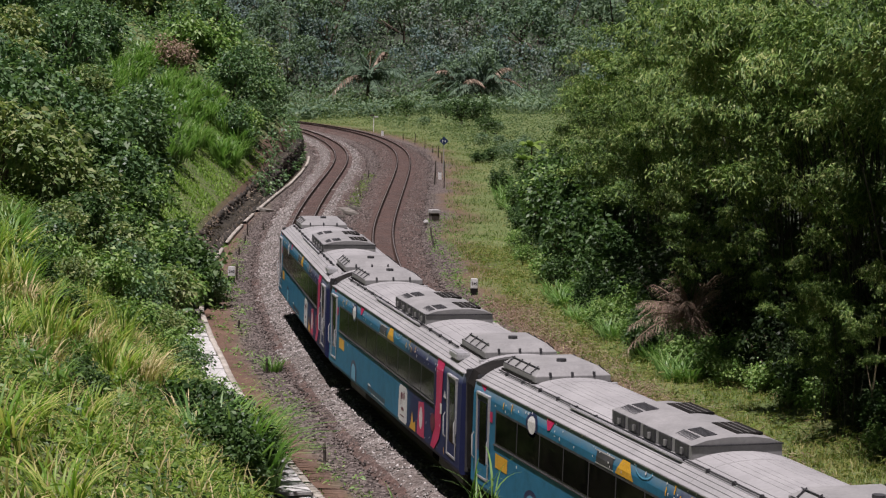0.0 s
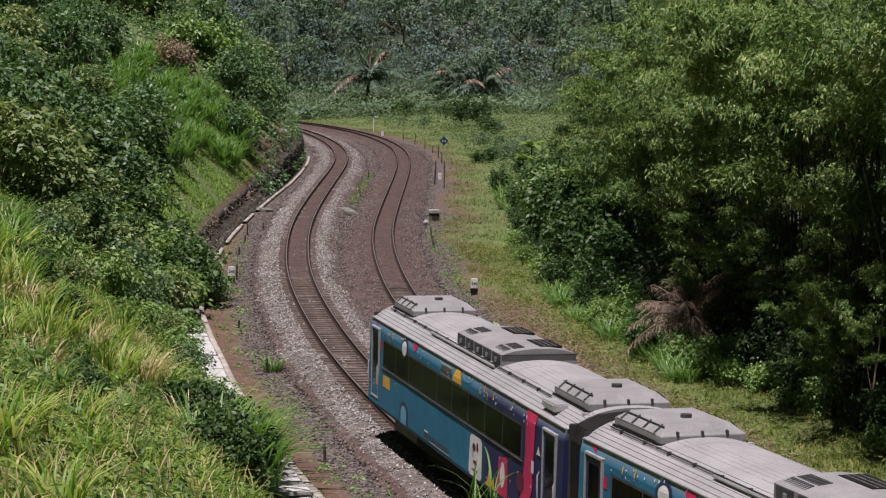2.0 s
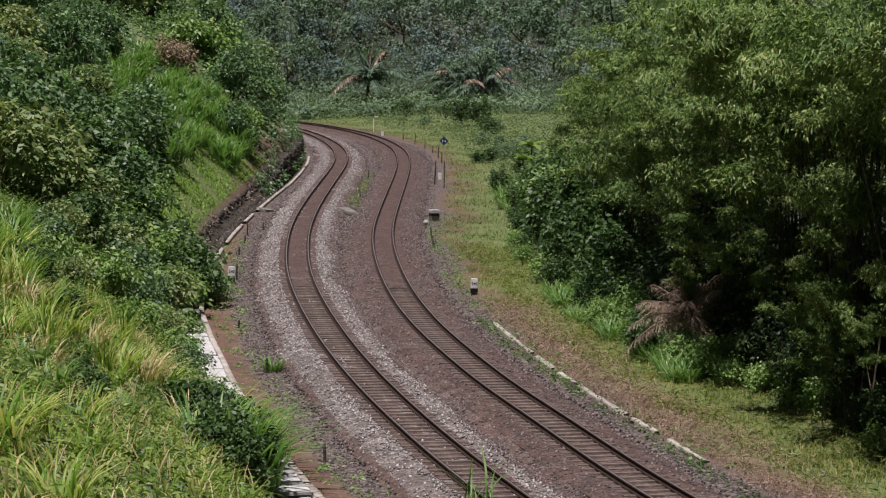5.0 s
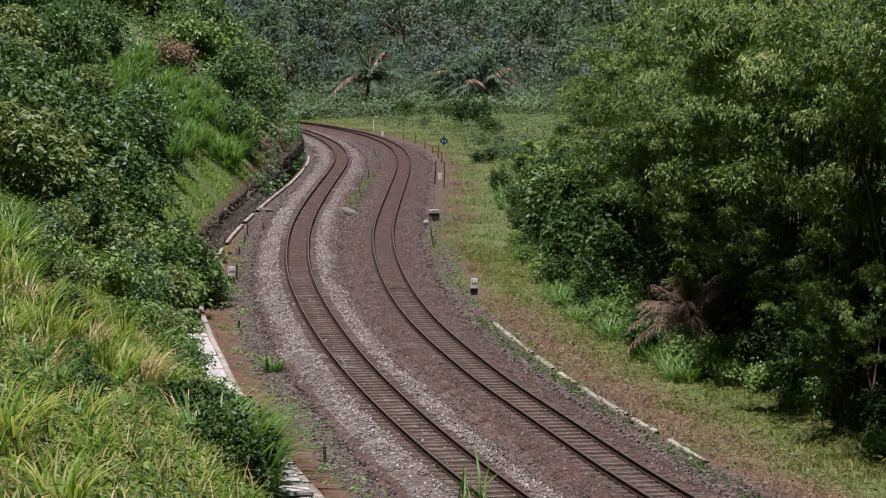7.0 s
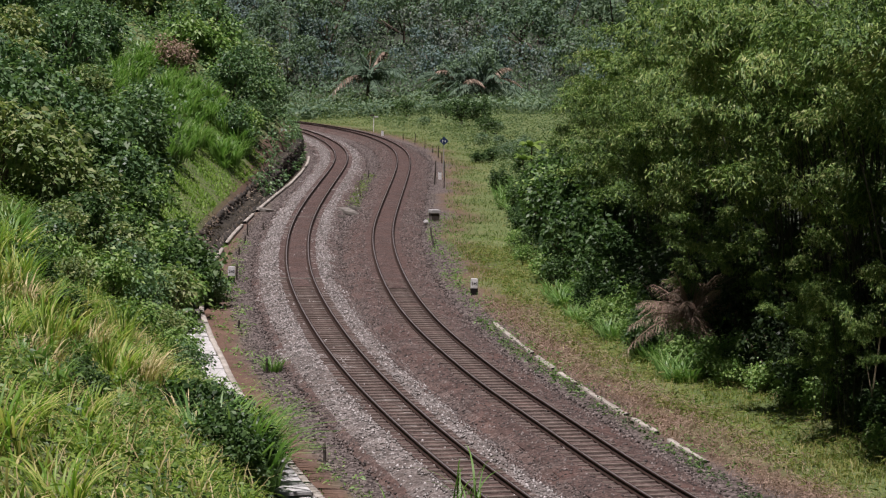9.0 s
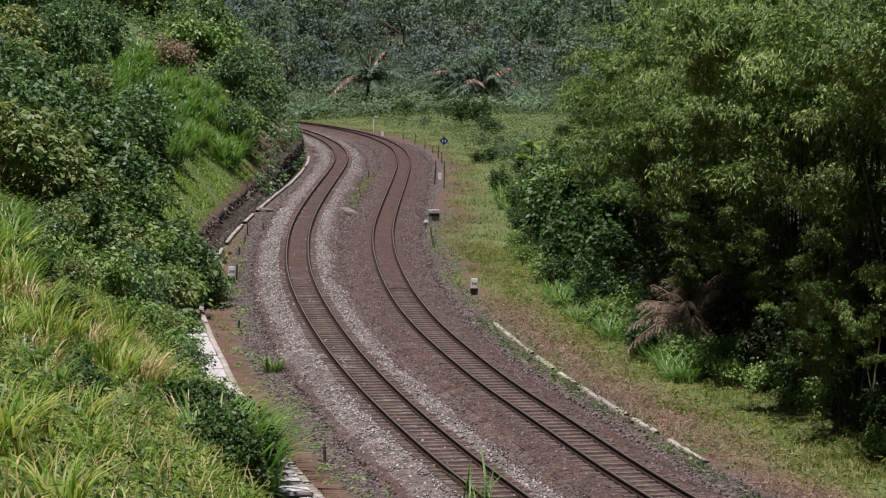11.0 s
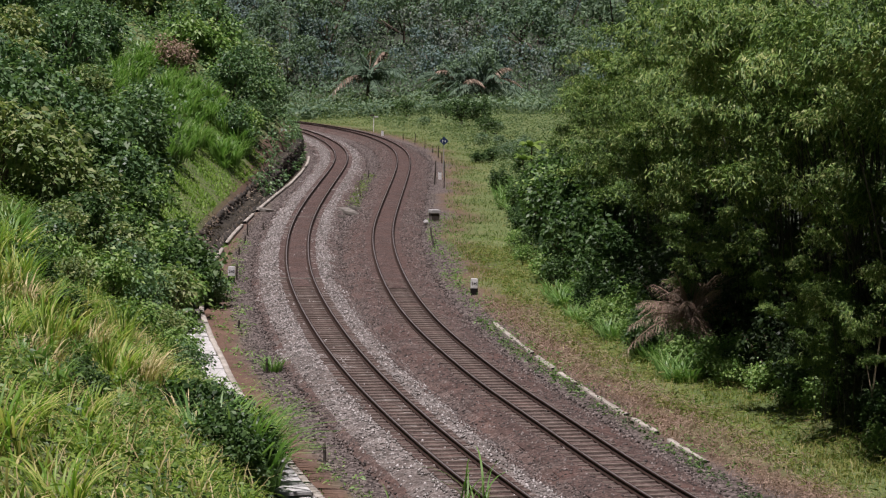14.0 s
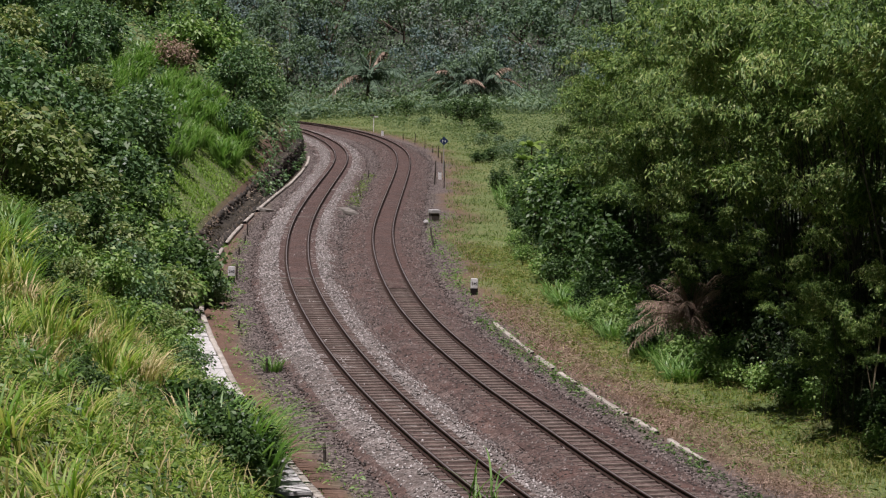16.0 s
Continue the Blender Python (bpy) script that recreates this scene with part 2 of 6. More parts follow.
def blades(root, lean, height, width, arch, segs=3):
    """Curved grass blades: strips of quads."""
    n = len(root)
    side = np.stack([-lean[:, 1], lean[:, 0], np.zeros(n)], 1)
    u = np.linspace(0, 1, segs + 1)[None, :, None]
    out = np.concatenate([lean, np.zeros((n, 1))], 1)[:, None]
    h = height[:, None, None]
    ctr = root[:, None] + out * h * arch[:, None, None] * u ** 1.8 + np.array([0, 0, 1.0]) * h * (u - 0.45 * arch[:, None, None] * u ** 3)
    w = width[:, None, None] * np.clip(1.05 - u ** 2, 0.06, 1) / 2
    v = np.stack([ctr - side[:, None] * w, ctr + side[:, None] * w], 2).reshape(-1, 3)
    b = (np.arange(n) * (segs + 1) * 2)[:, None] + np.arange(segs)[None] * 2
    f = np.stack([b, b + 1, b + 3, b + 2], -1).reshape(-1, 4)
    return v, f


def joined(*vf):
    v, f, o = [], [], 0
    for a, b in vf:
        v.append(a)
        f.append(b + o)
        o += len(a)
    return np.concatenate(v), np.concatenate(f)


# ======== the plan: two curved tracks ========
LEFT_LINE = [(-62, 345), (-30, 296), (-17.6, 266), (-14.1, 250), (-11.14, 230), (-9.46, 210), (-8.91, 182), (-8.7, 148), (-8.32, 133), (-7.65, 120),
             (-6.82, 109), (-5.76, 99), (-4.6, 90), (-3.41, 82), (-2.2, 75), (-1.03, 69), (0.97, 60), (4.02, 48.5), (7.7, 36.5), (13.7, 20), (23.2, -2),
             (52, -60), (125, -200)]
RIGHT_LINE = [(-60, 365), (-29, 306), (-15.2, 276), (-9.74, 258), (-6.38, 240), (-4.29, 220), (-3.55, 198), (-3.48, 182), (-3.54, 165), (-3.59, 148), (-3.5, 133),
              (-3.05, 120), (-2.38, 109), (-1.53, 99), (-0.46, 90), (0.79, 82), (2.06, 75), (3.33, 69), (5.27, 60), (8.4, 48.5), (12, 37), (17.9, 20.5), (27.3, -1),
              (56, -58), (129, -198)]


def spline(pts, step=0.5):
    P = np.array(pts, float)
    d = np.r_[0, np.cumsum(np.hypot(*np.diff(P, axis=0).T))]
    n, h = len(P), np.diff(d)
    A, B = np.eye(n), np.zeros((n, 2))
    for i in range(1, n - 1):
        A[i, i - 1:i + 2] = h[i - 1], 2 * (h[i - 1] + h[i]), h[i]
        B[i] = 6 * ((P[i + 1] - P[i]) / h[i] - (P[i] - P[i - 1]) / h[i - 1])
    M = np.linalg.solve(A, B)
    u = np.arange(0, d[-1], step)
    k = np.clip(np.searchsorted(d, u) - 1, 0, n - 2)
    a, b, H = (d[k + 1] - u)[:, None], (u - d[k])[:, None], h[k][:, None]
    return M[k] * a ** 3 / 6 / H + M[k + 1] * b ** 3 / 6 / H + (P[k] / H - M[k] * H / 6) * a + (P[k + 1] / H - M[k + 1] * H / 6) * b


class Line:
    """A track's centre line by its length from the far end; the near end runs past the camera."""

    def __init__(self, pts):
        self.c = spline(pts)
        self.t = unit(np.gradient(self.c, axis=0))
        self.n = np.stack([self.t[:, 1], -self.t[:, 0]], 1)        # towards the hillside
        self.s = np.r_[0, np.cumsum(np.hypot(*np.diff(self.c, axis=0).T))]

    def at(self, s):
        return np.array([np.interp(s, self.s, self.c[:, 0]), np.interp(s, self.s, self.c[:, 1])]).T

    def off(self, s, side):
        n = np.array([np.interp(s, self.s, self.n[:, 0]), np.interp(s, self.s, self.n[:, 1])]).T
        return self.at(s) + unit(n) * (side[:, None] if isinstance(side, np.ndarray) else side)

    def beside(self, x, y):
        """Signed distance, positive towards the hillside."""
        x, y = np.ravel(x), np.ravel(y)
        out = np.empty(len(x))
        for i in range(0, len(x), 4000):
            q = np.stack([x[i:i + 4000], y[i:i + 4000]], 1)
            d2 = ((q[:, None] - self.c[None, ::2]) ** 2).sum(-1)
            k = d2.argmin(1) * 2
            sg = np.sign(((q - self.c[k]) * self.n[k]).sum(1))
            out[i:i + 4000] = sg * np.sqrt(d2.min(1))
        return out

    def s_of_y(self, y):
        return float(np.interp(-y, -self.c[:, 1], self.s))


LEFT, RIGHT = Line(LEFT_LINE), Line(RIGHT_LINE)


def ease(a, b, x):
    u = np.clip((x - a) / (b - a), 0, 1)
    return u * u * (3 - 2 * u)


def hill_foot(y):
    return np.interp(y, [100, 135, 170], [5.65, 4.6, 3.8])


def wall_height(y):
    return np.interp(y, [104, 114, 150, 166, 179, 235, 262], [0.0, 0.35, 0.5, 0.75, 1.9, 1.8, 0.5])


def bumps(x, y):
    return (np.sin(x * 0.31 + 1.3) * np.cos(y * 0.23) + 0.6 * np.sin(x * 0.83 + y * 0.57) + 0.35 * np.sin(x * 1.9 - y * 1.3 + 2)) / 2


def terrain(x, y):
    """Height of the ground, and the distances beside the two tracks."""
    x, y = np.ravel(np.asarray(x, float)), np.ravel(np.asarray(y, float))
    dl, dr = LEFT.beside(x, y), -RIGHT.beside(x, y)
    z = np.full(len(x), -0.5)
    a = dl - hill_foot(y)
    up = np.clip(a, 0, None)
    steep = np.interp(y, [110, 170], [0.8, 1.05])
    hill = 26 * (1 - np.exp(-steep * up / 26)) + wall_height(y) * ease(0.0, 0.5, a) + bumps(x, y) * 0.5 * ease(1, 5, a)
    z += np.where(a > 0, hill, 0)
    b = np.clip(dr - 7.5, 0, None)
    z += np.where(dr > 0, 0.10 * b * np.exp(-b / 40) + bumps(x, y) * 0.12 * ease(3.5, 6, dr), 0)
    z += 0.13 * np.clip(y - 318, 0, 500) * ease(300, 400, y) * np.where(a > 0, 0.5, 1)
    return z, dl, dr


def ground():
    xs = np.concatenate([-np.geomspace(3000, 46, 26), np.arange(-44, 30, 0.5), np.geomspace(31, 3000, 30)])
    ys = np.concatenate([-np.geomspace(3000, 12, 18), np.arange(-10, 45, 2.5), np.arange(45, 150, 0.75), np.arange(150, 300, 1.5), np.geomspace(302, 4000, 40)])
    X, Y = np.meshgrid(xs, ys, indexing="xy")
    z, dl, dr = terrain(X, Y)
    nx, ny = len(xs), len(ys)
    i, j = np.meshgrid(np.arange(ny - 1), np.arange(nx - 1), indexing="ij")
    f = np.stack([i * nx + j, i * nx + j + 1, (i + 1) * nx + j + 1, (i + 1) * nx + j], -1).reshape(-1, 4)
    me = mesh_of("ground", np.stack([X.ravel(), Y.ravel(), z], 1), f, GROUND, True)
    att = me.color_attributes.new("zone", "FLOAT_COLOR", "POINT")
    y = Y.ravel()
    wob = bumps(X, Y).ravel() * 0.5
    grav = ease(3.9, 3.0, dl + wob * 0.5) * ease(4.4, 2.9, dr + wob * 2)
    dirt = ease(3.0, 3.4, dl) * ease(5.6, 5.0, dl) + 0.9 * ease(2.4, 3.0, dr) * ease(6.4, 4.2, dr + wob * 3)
    # zone of painted shade below the far forest and the thicket
    wood_shade = np.clip(ease(318, 336, y) + ease(9.5, 11, dr) * ease(160, 150, y), 0, 1) * (dr > 6)
    col = np.stack([grav, np.clip(dirt, 0, 1), wood_shade, 1 + 0 * grav], 1).astype(np.float32)
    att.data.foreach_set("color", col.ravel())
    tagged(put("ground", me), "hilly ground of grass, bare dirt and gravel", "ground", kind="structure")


def sweep(line, s, profile, mat, name, parent=None, jitter=0.0, close=False):
    """A profile of (side, height) swept along a line."""
    prof = np.array(profile, float)
    v = []
    for k, (d, h) in enumerate(prof):
        q = line.off(s, d)
        v.append(np.c_[q, np.full(len(s), h)])
    v = np.stack(v, 1)
    if jitter:
        v[..., 2] += (np.random.rand(*v.shape[:2]) - 0.5) * jitter
    n, m = len(s), len(prof)
    i, j = np.meshgrid(np.arange(n - 1), np.arange(m if close else m - 1), indexing="ij")
    k = (j + 1) % m
    f = np.stack([i * m + j, i * m + k, (i + 1) * m + k, (i + 1) * m + j], -1).reshape(-1, 4)
    return put(name, mesh_of(name, v.reshape(-1, 3), f, mat), parent)


HEAD = 0.045
# wider than a real foot: stands in for the web's shadow beside the rail
FOOT = 0.105


def railway(line, name, label, ballast, stones):
    root = tagged(new(name), label, "railway track", kind="structure")
    lo, hi = line.s_of_y(292), line.s_of_y(20)
    s = np.arange(lo, hi, 0.5)
    bed = [(2.5, -0.62), (2.1, -0.42), (1.55, -0.2), (1.2, -0.165), (0.3, -0.19), (-0.3, -0.19), (-1.2, -0.165), (-1.55, -0.2), (-2.1, -0.42), (-2.5, -0.62)]
    sweep(line, s, bed, ballast, "ballast_bed", root, 0.05)
    sweep(line, s, [(0.98, -0.165), (0.3, -0.178), (-0.3, -0.178), (-0.98, -0.165)], BALLAST_RUST, "rusty_ballast", root, 0.03)
    if ballast is BALLAST_GREY:
        sweep(line, s, [(-1.62, -0.22), (-2.1, -0.405), (-2.5, -0.6)], BALLAST_BROWN, "old_ballast", root, 0.04)
        sweep(line, s, [(1.95, -0.34), (2.1, -0.405), (2.5, -0.6)], BALLAST_BROWN, "old_ballast", root, 0.05)
    else:
        for side in (1, -1):
            sweep(line, s, [(side * 0.98, -0.158), (side * 1.2, -0.155), (side * 1.55, -0.19), (side * 1.75, -0.265)], BALLAST_RUST, "stained_shoulder", root, 0.03)
    far = np.arange(lo, line.s_of_y(104), 0.5)
    sweep(line, far, [(0.97, -0.155), (0.74, -0.172), (0.4, -0.172), (0.26, -0.13), (-0.26, -0.13), (-0.4, -0.172), (-0.74, -0.172), (-0.97, -0.155)], BALLAST_RUST, "rusty_fines", root, 0.02)
    for side in (0.566, -0.566):
        web = [(side + FOOT, -0.14), (side + FOOT, -0.128), (side + 0.012, -0.105), (side + 0.012, -0.045), (side + HEAD, -0.035), (side + HEAD, -0.004),
               (side - HEAD, -0.004), (side - HEAD, -0.035), (side - 0.012, -0.045), (side - 0.012, -0.105), (side - FOOT, -0.128), (side - FOOT, -0.14)]
        rail = sweep(line, s, web, RAIL_RUST, "rail", root, close=True)
        sweep(line, s, [(side + 0.02, -0.002), (side + 0.016, 0.0), (side - 0.016, 0.0), (side - 0.02, -0.002)], RAIL_TOP, "running_surface", rail)
    bm = boxed(-0.11, 0.11, -1.0, 1.0, -0.32, -0.14, bevel=0.02)
    me = bpy.data.meshes.new("sleeper")
    bm.to_mesh(me)
    bm.free()
    me.materials.append(SLEEPER)
    ss = np.arange(hi, lo, -0.6)
    for k, a in enumerate(ss[(ss < line.s_of_y(50)) & (ss > line.s_of_y(108))]):
        p, q = line.at(a), line.at(a + 0.3) - line.at(a - 0.3)
        ob = put("sleeper", me, root)
        ob.matrix_basis = pose(p[0], p[1], random.uniform(-0.012, 0.008), 0, 0, math.degrees(math.atan2(q[1], q[0])) + random.uniform(-1, 1))
    if ballast is BALLAST_GREY:
        pale_me = me.copy()
        pale_me.materials[0] = CONCRETE_OLD
        for y in (107.5, 142.5):
            p, q = line.at(line.s_of_y(y)), line.at(line.s_of_y(y) + 0.3) - line.at(line.s_of_y(y) - 0.3)
            put("pale_sleeper", pale_me, root, "pale whitewashed sleeper").matrix_basis = pose(p[0], p[1], 0.03, 0, 0, math.degrees(math.atan2(q[1], q[0])))
    # loose stones
    n = stones
    a = np.random.uniform(line.s_of_y(150), line.s_of_y(50), n * 3)
    d = np.random.uniform(-3.4, 3.4, n * 3)
    keep = (np.abs(np.abs(d) - 0.566) > 0.1) & ((np.abs(d) > 0.95) | (np.random.rand(n * 3) < 0.05))
    a, d = a[keep][:n], d[keep][:n]
    q = line.off(a, d)
    z = np.interp(np.abs(d), [0, 1.2, 1.55, 2.1, 2.5, 2.7], [-0.18, -0.15, -0.19, -0.41, -0.49, -0.495])
    c = np.c_[q, z]
    octa = np.array([(1, 0, 0), (0, 1, 0), (-1, 0, 0), (0, -1, 0), (0, 0, 1), (0, 0, -1)], float)
    v = c[:, None] + octa[None] * np.random.uniform(0.025, 0.065, (len(c), 6, 1)) * np.random.uniform(0.7, 1.3, (len(c), 1, 3))
    tri = np.array([(0, 1, 4), (1, 2, 4), (2, 3, 4), (3, 0, 4), (1, 0, 5), (2, 1, 5), (3, 2, 5), (0, 3, 5)])
    pale = (ballast is BALLAST_GREY) & (np.abs(d - 0.1) < 1.85 + 0.5 * bumps(q[:, 0] * 1.5, q[:, 1] * 1.5))
    for some, label, mat in ((pale, "pale grey ballast stones", STONE_GREY), (~pale, "dark brown ballast stones", STONE_BROWN)):
        if some.any():
            f = (np.arange(some.sum()) * 6)[:, None, None] + tri[None]
            tagged(put("ballast_stones", mesh_of("ballast_stones", v[some].reshape(-1, 3), f.reshape(-1, 3), mat), root, label), kind="stuff")
    a = np.random.uniform(line.s_of_y(245), line.s_of_y(140), 8000)
    d = np.random.uniform(-2.9, 2.9, 8000)
    keep = np.abs(d) > 1.0
    a, d = a[keep], d[keep]
    q = line.off(a, d)
    c = np.c_[q, np.interp(np.abs(d), [0, 1.2, 1.55, 2.1, 2.5, 2.7], [-0.18, -0.15, -0.19, -0.41, -0.49, -0.495])]
    v = c[:, None] + octa[None] * np.random.uniform(0.03, 0.07, (len(c), 6, 1)) * np.random.uniform(0.7, 1.3, (len(c), 1, 3))
    pale = (ballast is BALLAST_GREY) & (np.abs(d - 0.1) < 2.0 + 0.5 * bumps(q[:, 0] * 1.5, q[:, 1] * 1.5))
    for some, label, mat in ((pale, "pale grey distant ballast stones", STONE_GREY), (~pale, "dark brown distant ballast stones", STONE_BROWN)):
        if some.any():
            f = (np.arange(some.sum()) * 6)[:, None, None] + tri[None]
            tagged(put("far_ballast_stones", mesh_of("far_ballast_stones", v[some].reshape(-1, 3), f.reshape(-1, 3), mat), root, label), kind="stuff")
    return root


def stone_material(name, stops):
    m, ns, ls, bsdf = nodes_of(name)
    r = ramp(ns, stops)
    ls.new(ns.new("ShaderNodeNewGeometry").outputs["Random Per Island"], r.inputs[0])
    ls.new(r.outputs[0], bsdf.inputs["Base Color"])
    bsdf.inputs["Roughness"].default_value = 0.85
    return m


STONE_GREY = stone_material("grey_stones", [(0, (0.0753, 0.0659, 0.0564)), (0.5, (0.188, 0.174, 0.16)), (1, (0.414, 0.385, 0.367))])
STONE_BROWN = stone_material("brown_stones", [(0, (0.0252, 0.021, 0.0185)), (0.55, (0.084, 0.0655, 0.0571)), (1, (0.21, 0.176, 0.16))])


STONE_DARK = stone_material("dark_mossy_stones", [(0, (0.008, 0.007, 0.005)), (0.55, (0.028, 0.022, 0.016)), (0.85, (0.06, 0.048, 0.034)), (1, (0.13, 0.11, 0.085))])


def drain_off(y):
    return np.interp(y, [60, 83, 97, 140, 178, 225, 262], [4.35, 4.4, 4.7, 3.7, 2.95, 3.0, 3.0])


def sweep_beside(line, y0, y1, off, profile, mat, name, parent, step=0.5, jitter=0.0, top=None):
    """A closed profile swept along a line at a changing distance beside it."""
    s = np.arange(line.s_of_y(y1), line.s_of_y(y0), step)
    y = line.at(s)[:, 1]
    o = off(y) if callable(off) else np.full(len(s), off)
    rows = []
    for d, h in profile:
        q = line.off(s, o + d)
        hh = np.full(len(s), h) if h < 50 else -0.5 + top(y) + (h - 100)
        rows.append(np.c_[q, hh])
    v = np.stack(rows, 1)
    if jitter:
        v += (np.random.rand(*v.shape) - 0.5) * jitter
    n, m = len(s), len(profile)
    i, j = np.meshgrid(np.arange(n - 1), np.arange(m), indexing="ij")
    k = (j + 1) % m
    f = np.stack([i * m + j, i * m + k, (i + 1) * m + k, (i + 1) * m + j], -1).reshape(-1, 4)
    return put(name, mesh_of(name, v.reshape(-1, 3), f, mat), parent)


def rocks(count, seed, mat, lo, hi):
    """A few shared rock meshes."""
    out = []
    for k in range(count):
        rng = np.random.RandomState(seed + k)
        bm = bmesh.new()
        bmesh.ops.create_icosphere(bm, subdivisions=1, radius=1.0)
        sc = rng.uniform(0.6, 1.1, 3)
        for v in bm.verts:
            v.co = Vector(v.co[i] * sc[i] * rng.uniform(0.75, 1.1) for i in range(3)) * rng.uniform(0.95, 1.05)
        me = bpy.data.meshes.new("rock")
        bm.to_mesh(me)
        bm.free()
        me.materials.append(mat)
        out.append(me)
    return out


def drainage():
    """Open concrete drain with cover slabs at the foot of the slope."""
    rnd = random.Random(8)
    root = tagged(new("drain_1"), "pale concrete drain with cover slabs along the track", "drain", kind="structure")
    for y0, y1 in ((56, 112), (113.5, 124), (127, 139), (141, 147), (150, 171), (171.5, 196), (198, 214)):
        sweep_beside(LEFT, y0, y1, drain_off, [(-0.1, -0.6), (-0.1, -0.34), (-0.08, -0.32), (0.08, -0.32), (0.1, -0.34), (0.1, -0.6)], KERB, "kerb", root, jitter=0.025)
    sweep_beside(LEFT, 56, 160, drain_off, [(0.1, -0.6), (0.1, -0.485), (1.15, -0.485), (1.15, -0.6)], CONCRETE_OLD, "channel_floor", root)
    slab = boxed(-0.48, 0.48, -0.45, 0.45, -0.05, 0.05, bevel=0.015)
    me = bpy.data.meshes.new("cover_slab")
    slab.to_mesh(me)
    slab.free()
    me.materials.append(CONCRETE)
    s = LEFT.s_of_y(91.0)
    while s < LEFT.s_of_y(54):
        p = LEFT.off(np.array([s]), float(drain_off(LEFT.at(s)[1])) + 0.6)[0]
        u = LEFT.at(s + 0.5) - LEFT.at(s - 0.5)
        ob = put("cover_slab", me, root)
        ob.matrix_basis = pose(p[0], p[1], -0.33 + rnd.uniform(-0.02, 0.02), rnd.uniform(-2, 2), rnd.uniform(-2, 2), math.degrees(math.atan2(u[1], u[0])) + rnd.uniform(-2, 2))
        s += 0.985 if rnd.random() < 0.93 else 1.5


def retaining_wall():
    rnd = random.Random(9)
    root = tagged(new("wall_1"), "dark broken stone retaining wall below the hillside", "retaining wall", kind="structure")
    sweep_beside(LEFT, 104, 262, hill_foot, [(-0.25, -0.7), (-0.2, -0.1), (-0.1, 99.8), (0.05, 100.02), (0.7, 100.05), (0.75, -0.7)], MASONRY, "wall_core", root, 0.4, 0.16, wall_height)
    kinds = rocks(5, 40, MASONRY, 0.1, 0.3)
    for k in range(290):
        y = rnd.uniform(106, 235) if k % 3 else rnd.uniform(106, 160)
        h = float(wall_height(y))
        if k % 3 == 0 or y < 166:
            y = rnd.uniform(107, 168)
            p = LEFT.off(np.array([LEFT.s_of_y(y)]), rnd.uniform(float(drain_off(y)) + 0.25, float(hill_foot(y)) + 0.45))[0]
            ob = put("stone", rnd.choice(kinds), root)
            ob.matrix_basis = pose(p[0], p[1], float(terrain([p[0]], [p[1]])[0][0]) + 0.03, rnd.uniform(0, 360), rnd.uniform(0, 360), rnd.uniform(0, 360)) @ Matrix.Scale(rnd.uniform(0.12, 0.3), 4)
            continue
        up = rnd.random()
        p = LEFT.off(np.array([LEFT.s_of_y(y)]), float(hill_foot(y)) - 0.2 + 0.12 * up - rnd.random() * (0.5 if up < 0.3 and y < 165 else 0.05))[0]
        ob = put("stone", rnd.choice(kinds), root)
        r = rnd.uniform(0.1, 0.2)
        ob.matrix_basis = pose(p[0], p[1], -0.48 + up * h, rnd.uniform(0, 360), rnd.uniform(0, 360), rnd.uniform(0, 360)) @ Matrix.Scale(r, 4)


def rubble():
    """Tumbled stones at the foot of the bank and on the face of the tall wall."""
    rg = np.random.RandomState(17)
    y = np.concatenate([rg.uniform(107, 170, 1500), rg.uniform(164, 238, 900)])
    low = np.arange(len(y)) < 1500
    up = rg.rand(len(y))
    d = np.where(low, drain_off(y) + 0.2 + up * (hill_foot(y) + 0.5 - drain_off(y) - 0.2), hill_foot(y) - 0.24 + 0.14 * up)
    q = LEFT.off(np.interp(-y, -LEFT.c[:, 1], LEFT.s), d)
    z = np.where(low, terrain(q[:, 0], q[:, 1])[0] + 0.02, -0.5 + up * wall_height(y))
    octa = np.array([(1, 0, 0), (0, 1, 0), (-1, 0, 0), (0, -1, 0), (0, 0, 1), (0, 0, -1)], float)
    tri = np.array([(0, 1, 4), (1, 2, 4), (2, 3, 4), (3, 0, 4), (1, 0, 5), (2, 1, 5), (3, 2, 5), (0, 3, 5)])
    v = np.c_[q, z][:, None] + octa[None] * rg.uniform(0.1, 0.3, (len(y), 6, 1)) * rg.uniform(0.6, 1.2, (len(y), 1, 3))
    f = ((np.arange(len(y)) * 6)[:, None, None] + tri[None]).reshape(-1, 3)
    tagged(put("rubble", mesh_of("rubble", v.reshape(-1, 3), f, STONE_DARK)), "dark tumbled stones along the foot of the bank", "rubble", kind="stuff")


def verge_kerb():
    """Broken edging on the far side of the right track."""
    root = tagged(new("kerb_1"), "broken pale concrete edging half buried in grass", "kerb", kind="structure")
    for y0, y1 in ((85.2, 94.5), (81.6, 84.6), (78.0, 80.6), (71.6, 77.6), (68.2, 71.0), (63.6, 67.3)):
        sweep_beside(RIGHT, y0, y1, -3.28, [(-0.09, -0.62), (-0.09, -0.44), (-0.06, -0.425), (0.07, -0.425), (0.09, -0.44), (0.09, -0.62)], KERB, "kerb_piece", root, jitter=0.045)


KERB = surface("weathered_kerb_concrete", (0.185, 0.168, 0.139), (0.42, 0.386, 0.336), 1.6, 0.9)


